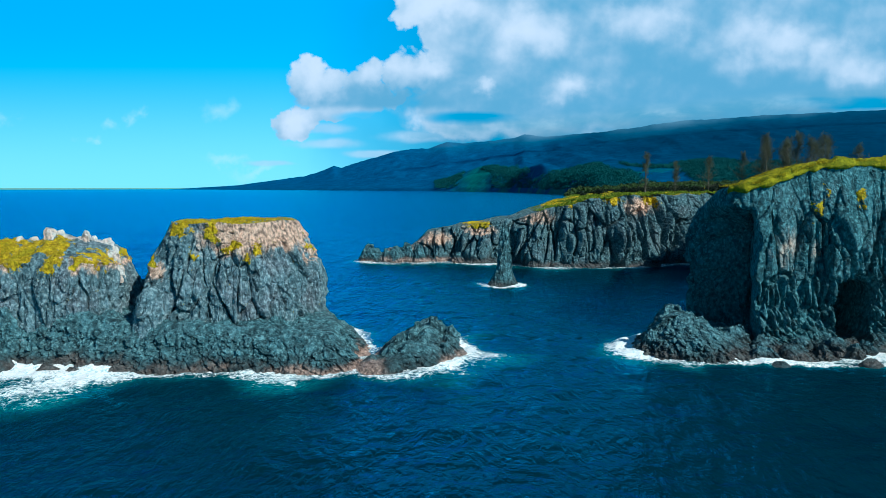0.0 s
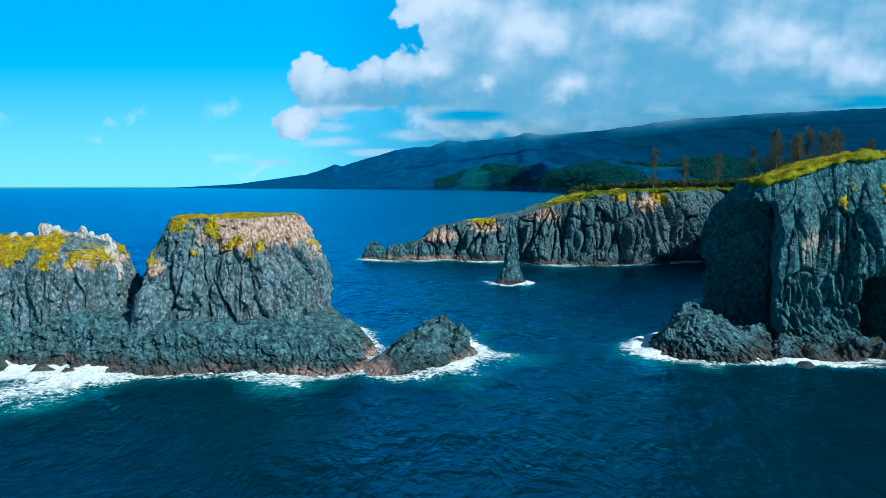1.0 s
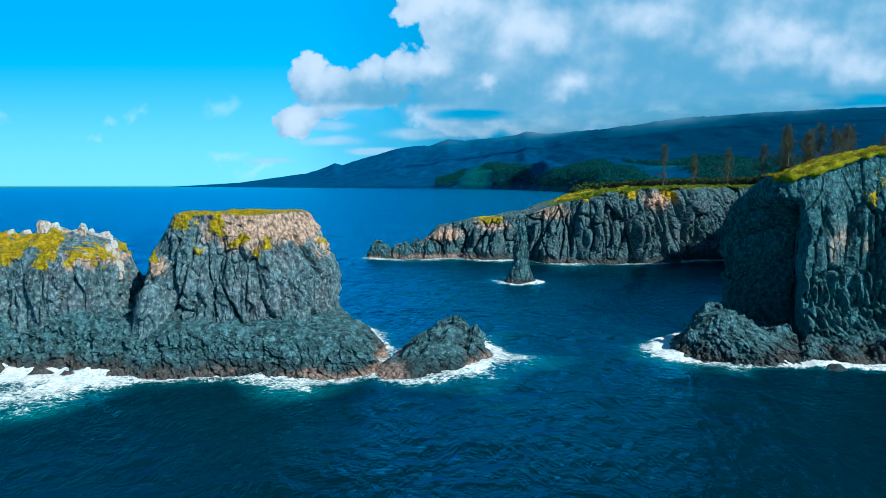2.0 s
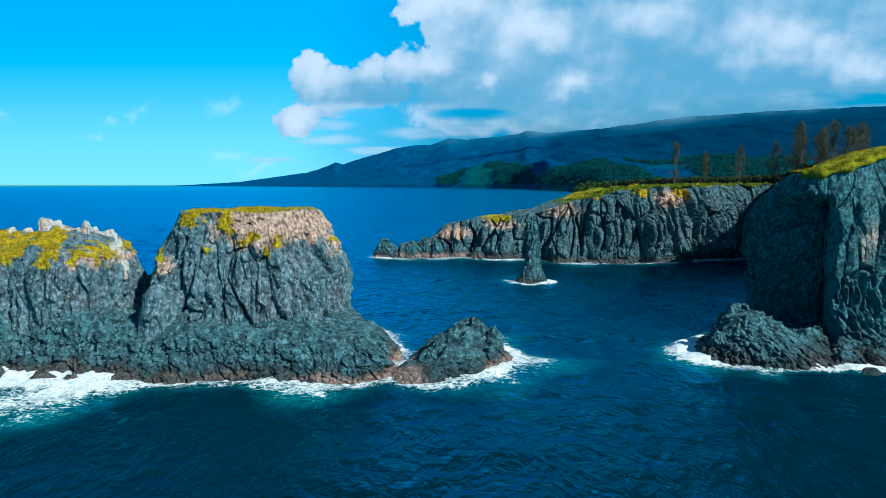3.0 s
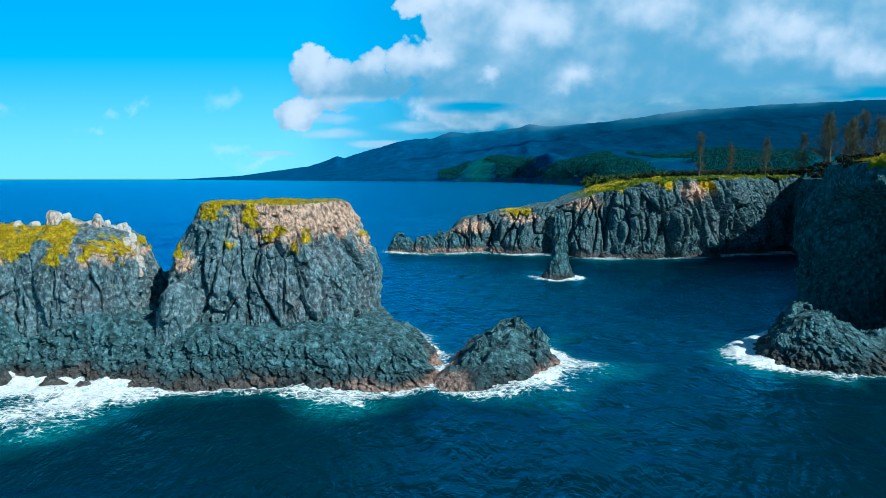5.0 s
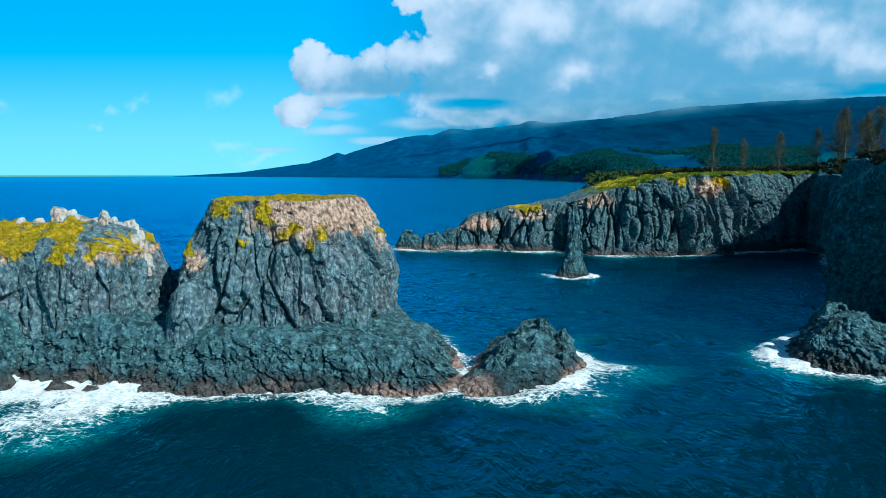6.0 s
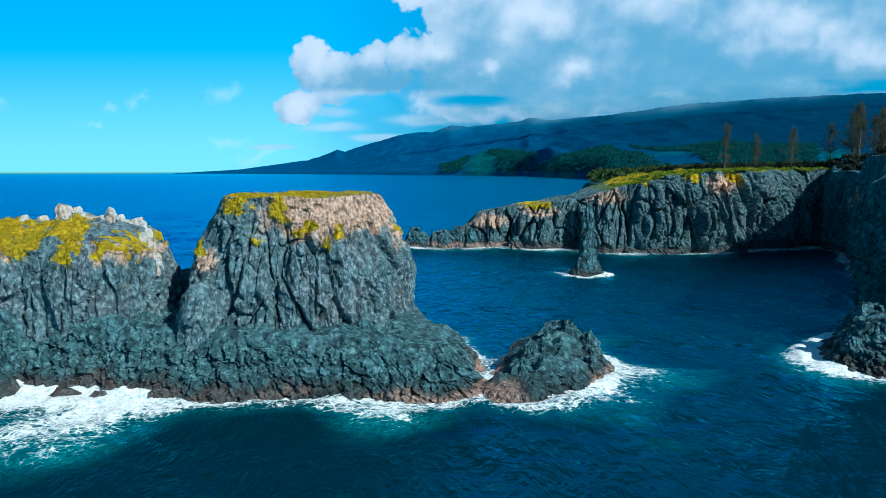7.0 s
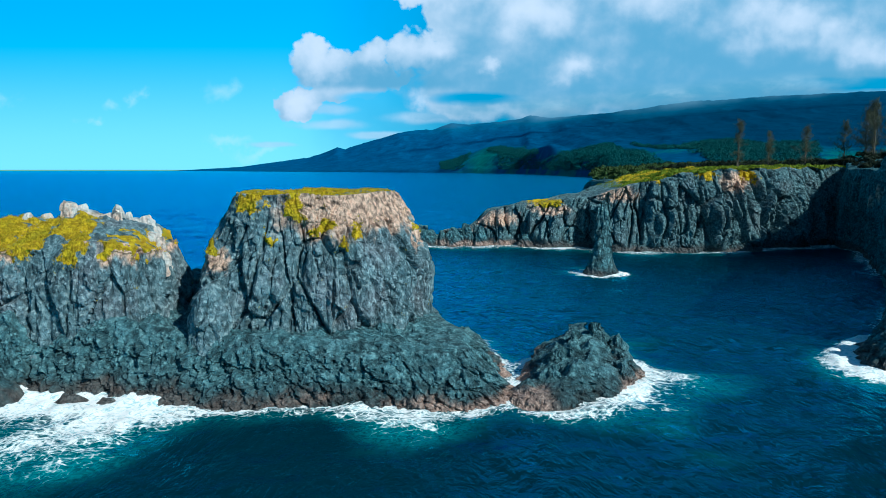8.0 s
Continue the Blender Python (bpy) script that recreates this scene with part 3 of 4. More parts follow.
def spots(*rows):
    """A mask over the upright face: 1 in the middle of each spot (x, z, half width, half height), falling to 0 past its edge."""
    def f(p, rel):
        out = np.zeros(len(p))
        wx, wz = 0.75 * fbm(p / 1.4, 3, 0.6, k=77), 0.9 * fbm(p / (1.0, 1.0, 2.2), 3, 0.6, k=78)
        for x, z, rx, rz in rows:
            out = np.maximum(out, 1.12 - 0.78 * np.sqrt(((p[:, 0] + wx - x) / rx) ** 2 + ((p[:, 2] + wz - z) / rz) ** 2))
        return np.clip(out, 0, 1)
    return f


def turf_sheet(name, rim, top, material, thick=0.35, over=0.3, rings=34, seed=0, rough=0.25, inner=0.0, sink=None):
    """A rolled sheet of turf on a rock's top, its ragged lip hanging a little over the rim; sink(x, y) lets it end under bare ground."""
    rim = rim[::2].copy()
    if sink:
        rim[:, 2] -= sink(rim[:, 0], rim[:, 1])
    n = len(rim)
    nrm = outward(rim[:, :2])
    ragged = fbm(rim / 1.6, 3, 0.6, k=seed)
    if sink:
        rim[:, :2] -= nrm * sink(rim[:, 0], rim[:, 1])[:, None]
    lip = []
    for out, drop in ((0.0, -1.0), (1.0, -0.75), (1.15, -0.1), (0.55, 0.75)):
        xy = rim[:, :2] + nrm * (over * out * (1 + 0.8 * ragged))[:, None]
        lip.append(np.column_stack([xy, rim[:, 2] + thick * drop * (1 + 1.1 * ragged) - 0.15]))
    centre = rim[:, :2].mean(0)
    shares = 1 - (np.arange(1, rings + 1) / rings) ** 1.2 * (1 - inner)
    cap = (centre + (rim[:, :2] - centre)[None] * np.maximum(shares, 0.002)[:, None, None]).reshape(-1, 2)
    z = top(cap[:, 0], cap[:, 1]) + thick + rough * fbm(np.column_stack([cap / 1.5, 0 * cap[:, 0]]), 4, 0.6, k=seed + 3) + 0.3 * fbm(np.column_stack([cap / 7, 0 * cap[:, 0]]), 2, k=seed + 5)
    verts = np.concatenate(lip + [np.column_stack([cap, z])])
    return mesh_of(name, verts, grid_quads(4 + rings, n, True), material, (), True)


def blades(name, points, height, spread, material, each=5, seed=0, lean=0.35):
    """Tufts of narrow pointed blades at the given points."""
    rng = np.random.default_rng(seed)
    c = np.repeat(points, each, 0)
    n = len(c)
    a = rng.uniform(0, 2 * np.pi, n)
    r = rng.uniform(0, spread, n)
    root = c + np.column_stack([np.cos(a) * r, np.sin(a) * r, np.zeros(n) - 0.05])
    b = rng.uniform(0, 2 * np.pi, n)
    h = height * rng.uniform(0.5, 1.3, n)
    side = np.column_stack([np.cos(b), np.sin(b), 0 * b]) * (h * 0.16)[:, None]
    tip = root + np.column_stack([np.cos(a) * h * lean, np.sin(a) * h * lean, h])
    verts = np.stack([root - side, root + side, tip], 1).reshape(-1, 3)
    return mesh_of(name, verts, np.arange(n * 3).reshape(-1, 3), material)


def leaves(name, centres, radii, count, size, material, seed=0, squash=0.8):
    """Leafy clumps: many small turned leaves, thicker towards the outside of each clump, with gaps between."""
    rng = np.random.default_rng(seed)
    k = np.repeat(np.arange(len(centres)), count)
    n = len(k)
    d = rng.normal(size=(n, 3))
    d /= np.linalg.norm(d, axis=1)[:, None]
    d[:, 2] = np.abs(d[:, 2]) * 1.1 - 0.25
    r = np.asarray(radii)[k] * (0.55 + 0.55 * rng.random(n) ** 0.5) * (1 + 0.35 * value3(d * 2.3 + k[:, None] * 3.7, seed))
    c = np.asarray(centres)[k] + d * r[:, None] * (1, 1, squash)
    e1 = rng.normal(size=(n, 3))
    e1 /= np.linalg.norm(e1, axis=1)[:, None]
    e2 = np.cross(e1, d)
    e2 /= np.linalg.norm(e2, axis=1)[:, None] + 1e-6
    s = size * rng.uniform(0.6, 1.4, n)[:, None]
    verts = np.stack([c - e1 * s, c + e2 * s * 0.6, c + e1 * s, c - e2 * s * 0.6], 1).reshape(-1, 3)
    return mesh_of(name, verts, np.arange(n * 4).reshape(-1, 4), material)


def flat(z):
    return lambda x, y: z + 0.0 * x


# ---- plans ----
BASE_PLAN = [(-95, 98), (-78, 97.5), (-62, 97.5), (-52, 95.5), (-42, 93), (-34, 91.8), (-26, 92.3), (-20, 91.8), (-15, 91.6), (-11.5, 93.5), (-10.6, 97.5), (-11.8, 101), (-11.6, 105), (-14, 112), (-18, 122), (-32, 129), (-60, 127), (-95, 126)]
TOWER_PLAN = [(-43.8, 104), (-41, 100), (-34, 98.6), (-28, 100), (-23.2, 104.3), (-20.4, 110), (-20.6, 117), (-25, 122), (-33, 123), (-40, 119), (-44.3, 111)]
WEST_PLAN = [(-95, 101), (-76, 101), (-63, 100.5), (-55, 99.8), (-50.2, 101.0), (-48.2, 104.6), (-48.2, 110), (-50.5, 114), (-55, 117), (-65, 119), (-95, 119)]
ISLET_PLAN = [(-11, 96), (-9.5, 91.2), (-5.5, 91.4), (-1.8, 94.5), (0.3, 98.6), (1.4, 103.5), (0.8, 109), (-1.5, 113), (-6, 110), (-9.4, 104.5), (-11, 99.5)]
NEEDLE_PLAN = [(11.4, 176), (13.5, 173.4), (16.8, 173.2), (19.4, 175.2), (18.8, 178.5), (15.5, 180), (12, 178.6)]
HEAD_PLAN = [(190, 98), (120, 100), (84, 103), (72, 106.5), (65, 107.4), (60, 106.4), (55, 106.6), (50.6, 106.2), (46.8, 107.2), (44.0, 109.6), (43.4, 114), (43.8, 120), (44.2, 126), (48, 132), (56, 140), (65, 152), (79, 187), (91, 211), (97, 234), (125, 262), (220, 262), (260, 160)]
LEDGE_PLAN = [(84, 95), (70, 97.5), (61, 98), (52, 96.3), (43, 96.5), (37.5, 97.5), (33, 99.5), (28.6, 103.3), (29.3, 108.5), (33, 114), (40, 122), (50, 126), (70, 116), (85, 108)]
FAR_PLAN = [(210, 240), (140, 238), (110, 238), (94, 233), (80, 226), (68, 220.5), (56, 217), (44, 216), (32, 217.5), (22, 222), (10, 227.5), (-3, 231), (-13, 230), (-22, 231), (-24, 238), (-14, 245), (4, 250), (24, 255), (40, 262), (60, 285), (120, 330), (210, 345)]


# ---- sea ----
def line_distance(x, y, plan):
    line = outline(plan, 1.5)
    a, b = line, np.roll(line, -1, 0)
    best = np.full(len(x), 1e9)
    inside = np.zeros(len(x), bool)
    for (ax, ay), (bx, by) in zip(a, b):
        dx, dy = bx - ax, by - ay
        t = np.clip(((x - ax) * dx + (y - ay) * dy) / (dx * dx + dy * dy + 1e-9), 0, 1)
        best = np.minimum(best, (x - ax - t * dx) ** 2 + (y - ay - t * dy) ** 2)
        if abs(dy) > 1e-9:
            inside ^= ((ay > y) != (by > y)) & (x < dx * (y - ay) / dy + ax)
    d = np.sqrt(best)
    return np.where(inside, -d, d)


def make_sea():
    az = np.radians(np.concatenate([np.linspace(-46, 46, 620), np.linspace(46, 314, 70)[1:-1]]))
    rad = np.concatenate([[0.002, 2, 8], np.geomspace(14, 420, 400), np.geomspace(420, 4840, 90)[1:]])
    a, r = np.meshgrid(az, rad)
    x, y = -9 + r.ravel() * np.sin(a.ravel()), 14 + r.ravel() * np.cos(a.ravel())
    p = np.column_stack([x, y, 0 * x])
    rr = r.ravel()
    near = 1 - smooth(rr, 250, 420)
    z = 0.22 * fbm(p / (14, 7, 1), 3, k=3) + 0.10 * fbm(p / (3.2, 1.8, 1), 3, 0.6, k=5) * near
    z *= 1 - smooth(rr, 600, 1500)
    foam, wash = np.zeros(len(x)), np.zeros(len(x))
    close = (y > 60) & (y < 300) & (np.abs(x) < 140)
    xs, ys = x[close], y[close]
    ps = np.column_stack([xs, ys, 0 * xs])
    big = fbm(ps / 11, 3, k=61)
    for plan, reach, gain in ((BASE_PLAN, 3.7, 1.0), (ISLET_PLAN, 3.3, 0.90), (NEEDLE_PLAN, 3.2, 0.9), (LEDGE_PLAN, 3.0, 0.88), (FAR_PLAN, 6.0, 0.76), (HEAD_PLAN, 3.0, 0.6)):
        d = line_distance(xs, ys, plan)
        spread = reach * np.clip(1.0 + 0.6 * big, 0.6, 1.6)
        if plan is BASE_PLAN:
            spread = spread * (1.0 + 2.0 * smooth(-xs, 37, 53))
            gain = 0.90 + 0.17 * smooth(-xs, 38, 48)
        if plan is LEDGE_PLAN:
            spread = spread * (0.95 - 0.68 * smooth(xs, 34, 38) + 0.6 * smooth(xs, 55, 59))
        if plan is ISLET_PLAN:
            spread = spread * (1 + 0.55 * smooth(xs, -2, 4))
        gain = gain * np.clip(0.95 + 0.25 * value3(ps / 6.5, 67), 0.68, 1.08)
        foam[close] = np.maximum(foam[close], gain * (1.04 - 0.50 * smooth(d, 0.42 * spread, 1.1 * spread) - 0.54 * smooth(d, 0.6 * spread, 2.0 * spread)))
        wash[close] = np.maximum(wash[close], gain * (0.75 + 0.35 * big) * (1 - smooth(d, 0.2 * spread, spread * 2.1)))
    z[close] += foam[close] ** 2 * (0.2 + 0.4 * np.clip(0.3 + fbm(ps / 2.4, 3, 0.6, k=71), 0, 1))
    quads = grid_quads(len(rad), len(az), True)
    me = mesh_of("sea", np.column_stack([x, y, z]), quads, MAT_SEA, [("foam", foam), ("wash", wash)], True)
    tagged(new("sea", me), "dark blue open sea with chop and white surf", "water", kind="structure")


make_sea()


def make_clouds():
    y0, u, v = 4870.0, np.linspace(-0.85, 0.85, 18), np.linspace(-0.004, 0.55, 8)
    uu, vv = np.meshgrid(u, v)
    uv = np.column_stack([uu.ravel(), vv.ravel()])
    verts = np.column_stack([uv[:, 0] * y0, np.full(len(uv), y0), EYE + uv[:, 1] * y0])
    ob = new("backdrop", mesh_of("backdrop", verts, grid_quads(8, 18), MAT_SKY, (), True, uv + (0, 0.014)))
    tagged(ob, "clear cyan sky with a bank of white and grey cumulus", "sky", kind="structure")


make_clouds()


def make_cap_cloud():
    """A ragged strip of cloud along the mountain's ridge."""
    y0, u, b = 3900.0, np.linspace(-0.14, 0.80, 40), np.linspace(-0.036, 0.036, 8)
    uu, bb = np.meshgrid(u, b)
    uv = np.column_stack([uu.ravel(), bb.ravel()])
    height = 0.06 + 0.085 * uv[:, 0] + uv[:, 1]
    verts = np.column_stack([uv[:, 0] * y0, np.full(len(uv), y0), EYE + height * y0])
    ob = new("backdrop", mesh_of("backdrop", verts, grid_quads(8, 40), MAT_CAP, (), True, uv))
    tagged(ob, "thin grey-white cloud lying along the mountain ridge", "clouds", kind="structure")


make_cap_cloud()

# ---- mountain ----
def make_mountain():
    u = np.linspace(-0.405, 0.95, 460)
    s = np.linspace(0, 1, 130)
    ridge = np.interp(u, [-0.45, -0.40, -0.29, -0.194, -0.168, -0.154, -0.143, -0.114, -0.067, -0.045, -0.02, 0.005, 0.03, 0.10, 0.115, 0.14, 0.22, 0.33, 0.45, 0.62, 0.95],
                      [-0.006, -0.001, 0.005, 0.0175, 0.025, 0.031, 0.0285, 0.037, 0.050, 0.0535, 0.054, 0.0635, 0.0615, 0.069, 0.074, 0.0705, 0.077, 0.0924, 0.1005, 0.108, 0.118])
    shore = np.interp(u, [-0.45, -0.29, -0.1, 0.02, 0.10, 0.16, 0.22, 0.95], [4700, 3900, 3300, 2900, 2500, 1900, 1400, 1200])
    uu, ss = np.meshgrid(u, s)
    y = shore[None] + (4780 - shore[None]) * ss
    x = uu * y
    flat_s = ss.ravel()
    p = np.column_stack([x.ravel(), y.ravel(), 0 * x.ravel()])
    full = (ridge * 4780)[None] * ss ** 1.4
    tall = np.clip(np.tile(ridge, len(s)) / 0.05, 0, 1)
    hills = np.interp(u, [-0.03, 0.0, 0.03, 0.06, 0.10, 0.14, 0.18, 0.22, 0.30, 0.5], [0, 15, 35, 55, 60, 55, 40, 36, 34, 30])[None] * smooth(ss, 0.0, 0.09) * (1 - smooth(ss, 0.15, 0.5))
    z = full.ravel() + 12 * tall * smooth(flat_s, 0.0, 0.02) + hills.ravel() * (1 + 0.35 * fbm(p / (150, 300, 1), 2, k=19))
    gully = np.abs(fbm(p / (260, 700, 1), 4, 0.55, k=7))
    z = z - gully * 18 * smooth(flat_s, 0.05, 0.5) * (1 - 0.8 * smooth(flat_s, 0.85, 1)) * tall
    f1, f2, own, tilt = cells(p / (34, 34, 1), 13)
    z = z + (5 * (1 - f1) * own + 2 * fbm(p / (40, 40, 1), 3, 0.6, k=15)) * smooth(flat_s, 0.0, 0.02) * np.clip(tall * 2, 0, 1)
    z[flat_s == 0] = -3
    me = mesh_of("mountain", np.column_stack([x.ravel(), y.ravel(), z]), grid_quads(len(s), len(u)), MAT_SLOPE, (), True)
    tagged(new("mountain", me), "forested volcano flank, coloured with blue haze and cloud shade, sloping down to the sea", "mountain", kind="structure")
    # woods on the low hills along the shore, with clearings
    rng = np.random.default_rng(35)
    uf = uu.ravel()
    open_land = value3(p / (120, 260, 1), 23)
    pick = np.nonzero((uf > -0.01) & (uf < 0.5) & (flat_s > 0.008) & (flat_s < 0.2) & (open_land < 0.3) & (np.hypot((uf - 0.045) / 0.025, (flat_s - 0.05) / 0.06) > 1))[0]
    pick = rng.choice(pick, 2600, replace=False)
    spot = np.column_stack([p[pick, 0], p[pick, 1], z[pick] + 2]) + rng.normal(size=(2600, 3)) * (4, 8, 1)
    tagged(new("woods", leaves("woods", spot, rng.uniform(6, 13, 2600), 130, 1.25, MAT_HILLWOOD, 37)), "dark green woods, blued with haze in their colour, on the low hills along the shore", "woods", kind="stuff")


make_mountain()


def rock_part(name, me, owner, label=""):
    ob = part(name, me, owner, label)
    ob.matrix_parent_inverse = Matrix.Translation(-owner.location)
    return ob


def lump(owner, x, y, z, r, seed, foot=-1.0, label=""):
    """A broken lump of lava of radius r, from foot up to z, part of the rock that owns it."""
    rng = random.Random(seed)
    ring = [(x + r * rng.uniform(0.75, 1.2) * math.cos(a), y + r * rng.uniform(0.75, 1.2) * math.sin(a)) for a in np.linspace(0, 2 * math.pi, 8)[:-1]]
    slope = rng.uniform(-0.3, 0.3)
    me = crag("crag", ring, lambda u, v: z + slope * (u - x) + 0 * v, foot, [(0, -0.3), (0.45, 0.05), (0.75, 0.3 * r), (1, 0.68 * r)], MAT_ROCK, 0.17, 0.15, 0.6, 0.5, 1.5, 0.7, z + 4, 0.26, seed, 7, cap_rough=0.4)
    return rock_part("crag", me, owner, label)


# ---- sea stack with its shelf ----
stack = thing("sea_stack", "grey columnar basalt sea stack with mossy top above the surf", "sea stack", at=(-40, 108, 0))


def shelf_top(x, y):
    return 5.6 + 1.1 * smooth(-x, 42, 48) - 1.4 * smooth(x, -25, -16) - 2.8 * smooth(x, -15, -11) + 0.4 * np.sin(x * 0.31)


def west_top(x, y):
    ridge = np.interp(x, [-95, -62, -60.5, -59.5, -57, -54.8, -52.6, -51.0, -50.5, -49.2, -48.7, -47.5], [16.4, 16.4, 16.9, 17.4, 16.8, 16.6, 16.1, 15.7, 14.4, 13.8, 12.2, 11.6])
    front = np.minimum(np.interp(x, [-95, -66, -62.5, -58.5, -55.5, -52, -50, -48], [12.3, 12.6, 14.0, 13.4, 14.8, 14.6, 13.6, 11.8]), ridge - 0.3)
    return front + (ridge - front) * np.clip((y - 101.3) / 6.5, 0, 1) ** 0.8 - 0.3 * np.maximum(y - 110, 0)


def tower_top(x, y):
    return 19.5 + 0.12 * np.sin(x * 0.9) + 0.1 * np.sin(y * 0.7) + 0 * x


tower_moss = spots((-38.0, 18.7, 2.0, 1.7), (-33.4, 18.4, 1.0, 1.8), (-30.3, 16.3, 1.3, 1.0), (-27.1, 15.7, 0.8, 1.1), (-35.8, 15.4, 0.8, 0.6), (-20.6, 15.6, 0.7, 1.1), (-42.4, 13.8, 0.6, 1.0), (-28.5, 14.3, 0.4, 0.9))
west_moss = spots((-67, 15.2, 4.2, 2.9), (-76, 15, 8, 2.6), (-61.9, 14.9, 1.5, 2.4), (-58.2, 16.1, 2.2, 1.4), (-56.3, 14.0, 1.2, 2.0), (-51.9, 14.3, 2.0, 0.8), (-49.8, 13.3, 0.5, 1.0))

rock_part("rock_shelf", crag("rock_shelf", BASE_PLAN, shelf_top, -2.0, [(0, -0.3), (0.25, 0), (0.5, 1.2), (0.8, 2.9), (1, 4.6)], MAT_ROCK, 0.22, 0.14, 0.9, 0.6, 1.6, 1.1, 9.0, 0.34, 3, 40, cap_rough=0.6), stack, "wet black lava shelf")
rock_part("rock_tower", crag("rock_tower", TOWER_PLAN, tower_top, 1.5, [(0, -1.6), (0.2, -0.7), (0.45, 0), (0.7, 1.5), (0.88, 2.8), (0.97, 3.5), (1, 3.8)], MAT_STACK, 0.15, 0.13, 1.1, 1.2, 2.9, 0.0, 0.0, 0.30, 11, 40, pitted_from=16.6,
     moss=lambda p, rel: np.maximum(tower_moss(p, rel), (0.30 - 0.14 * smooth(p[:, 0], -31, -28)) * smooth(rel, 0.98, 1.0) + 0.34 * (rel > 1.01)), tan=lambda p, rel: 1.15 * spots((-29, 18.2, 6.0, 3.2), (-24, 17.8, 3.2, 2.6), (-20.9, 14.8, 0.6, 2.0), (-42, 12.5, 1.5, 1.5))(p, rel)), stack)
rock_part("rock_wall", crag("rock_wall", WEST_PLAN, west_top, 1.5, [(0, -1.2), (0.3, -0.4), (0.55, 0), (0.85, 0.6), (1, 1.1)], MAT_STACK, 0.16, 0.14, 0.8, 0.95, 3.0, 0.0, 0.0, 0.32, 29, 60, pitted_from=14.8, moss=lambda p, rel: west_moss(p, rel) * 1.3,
     tan=spots((-51, 14.5, 3, 2.2), (-55, 16.5, 1.2, 2), (-60, 17.5, 1, 1.5), (-63, 13.2, 1.2, 1.2)), cap_rough=0.45), stack)
rock_part("boulder", crag("boulder", [(-44.8, 100.5), (-43.5, 97.2), (-41.3, 96.0), (-39.4, 97.6), (-38.8, 102), (-40.5, 105), (-44.2, 104.5)], lambda x, y: 10.6 - 0.5 * np.maximum(-41.8 - x, 0) + 0 * x, 1.0, [(0, -1.4), (0.35, -0.2), (0.65, 0.5), (0.88, 1.1), (1, 2.1)], MAT_STACK, 0.14, 0.13, 0.5, 0.45, 2.4, 0.25, 5, 0.2, 47, 14), stack)
rock_part("saddle", crag("saddle", [(-52, 113), (-48, 109.5), (-42, 110), (-41, 116), (-47, 119)], flat(9.5), 2.0, [(0, -0.5), (0.7, 0.2), (1, 1.0)], MAT_ROCK, 0.25, 0.25, 0.5, 0.7, 1.6, 0, 0, 0.3, 53, 14, cap_rough=0.5), stack)

for i, (x, y, z, r) in enumerate(((-21.0, 104.0, 5.0, 2.2), (-17.6, 103.5, 4.4, 2.6), (-14.6, 101.0, 3.2, 2.2), (-15.5, 107.0, 3.8, 2.2), (-24.2, 101.2, 5.8, 2.0), (-63.0, 99.8, 7.2, 2.6))):
    lump(stack, x, y, z + 0.2, r, 600 + 7 * i, 0.5)

# pale, guano-streaked spires along the ridge
for i, (x, y, z0, z1, r) in enumerate(((-60.1, 108.2, 15.6, 18.6, 0.75), (-59.2, 108.8, 16, 18.2, 0.6), (-58.0, 109, 16, 17.4, 0.75), (-56.8, 109.2, 15.5, 17.0, 0.8), (-54.9, 108.6, 14.5, 18.3, 0.55), (-54.1, 109.2, 14.5, 17.4, 0.5), (-53.2, 109.4, 14.5, 16.6, 0.8),
                                   (-52.3, 109.6, 14, 17.0, 0.6), (-51.6, 109.2, 14, 16.6, 0.5), (-50.9, 108.8, 13, 15.7, 0.45), (-50.3, 107.0, 13.4, 15.2, 0.4), (-49.6, 106.6, 12.4, 14.7, 0.4), (-48.9, 106.0, 11.0, 13.2, 0.4), (-65.5, 109, 15.5, 17.2, 0.5), (-62.8, 105.0, 12.5, 15.4, 0.45), (-63.6, 109.4, 15.5, 17.1, 0.6))):
    z1, r = z0 + 0.9 * (z1 - z0), 1.1 * r
    ring = [(x + r * (1 + 0.35 * math.sin(7 * i + 2.1 * a)) * math.cos(a), y + 1.2 * r * math.sin(a)) for a in np.linspace(0, 2 * math.pi, 8)[:-1]]
    rock_part("spire", crag("spire", ring, (lambda a, b, h, k: lambda u, v: h + (u - a) * (0.3 if k % 2 else -0.35) + 0 * v)(x, y, z1 + 0.1, i), z0 - 0.6, [(0, -0.5), (0.45, 0), (0.85, 0.12 * r), (1, 0.4 * r)], MAT_PALE, 0.13, 0.13, 0.15, 0.3, 0.8, 0, 0, 0.14, 200 + 3 * i, 5, cap_rough=0.05,
              tan=lambda p, rel: 0.9 + 0 * rel), stack, "pale weathered rock spire")

islet = thing("rock_islet", "low wedge of black lava rock ringed by surf", "rock", at=(-4, 102, 0))
rock_part("rock", crag("rock", ISLET_PLAN, lambda x, y: 4.3 - 0.34 * np.maximum(-2.2 - x, 0) - 0.75 * np.maximum(x + 0.2, 0) - 0.10 * np.maximum(104 - y, 0), -2.0, [(0, -0.3), (0.35, 0.2), (0.6, 1.0), (0.85, 2.2), (1, 3.4)], MAT_ROCK, 0.15, 0.12, 0.8, 0.4, 1.8, 1.0, 7, 0.34, 71, 34, cap_rough=0.4), islet)

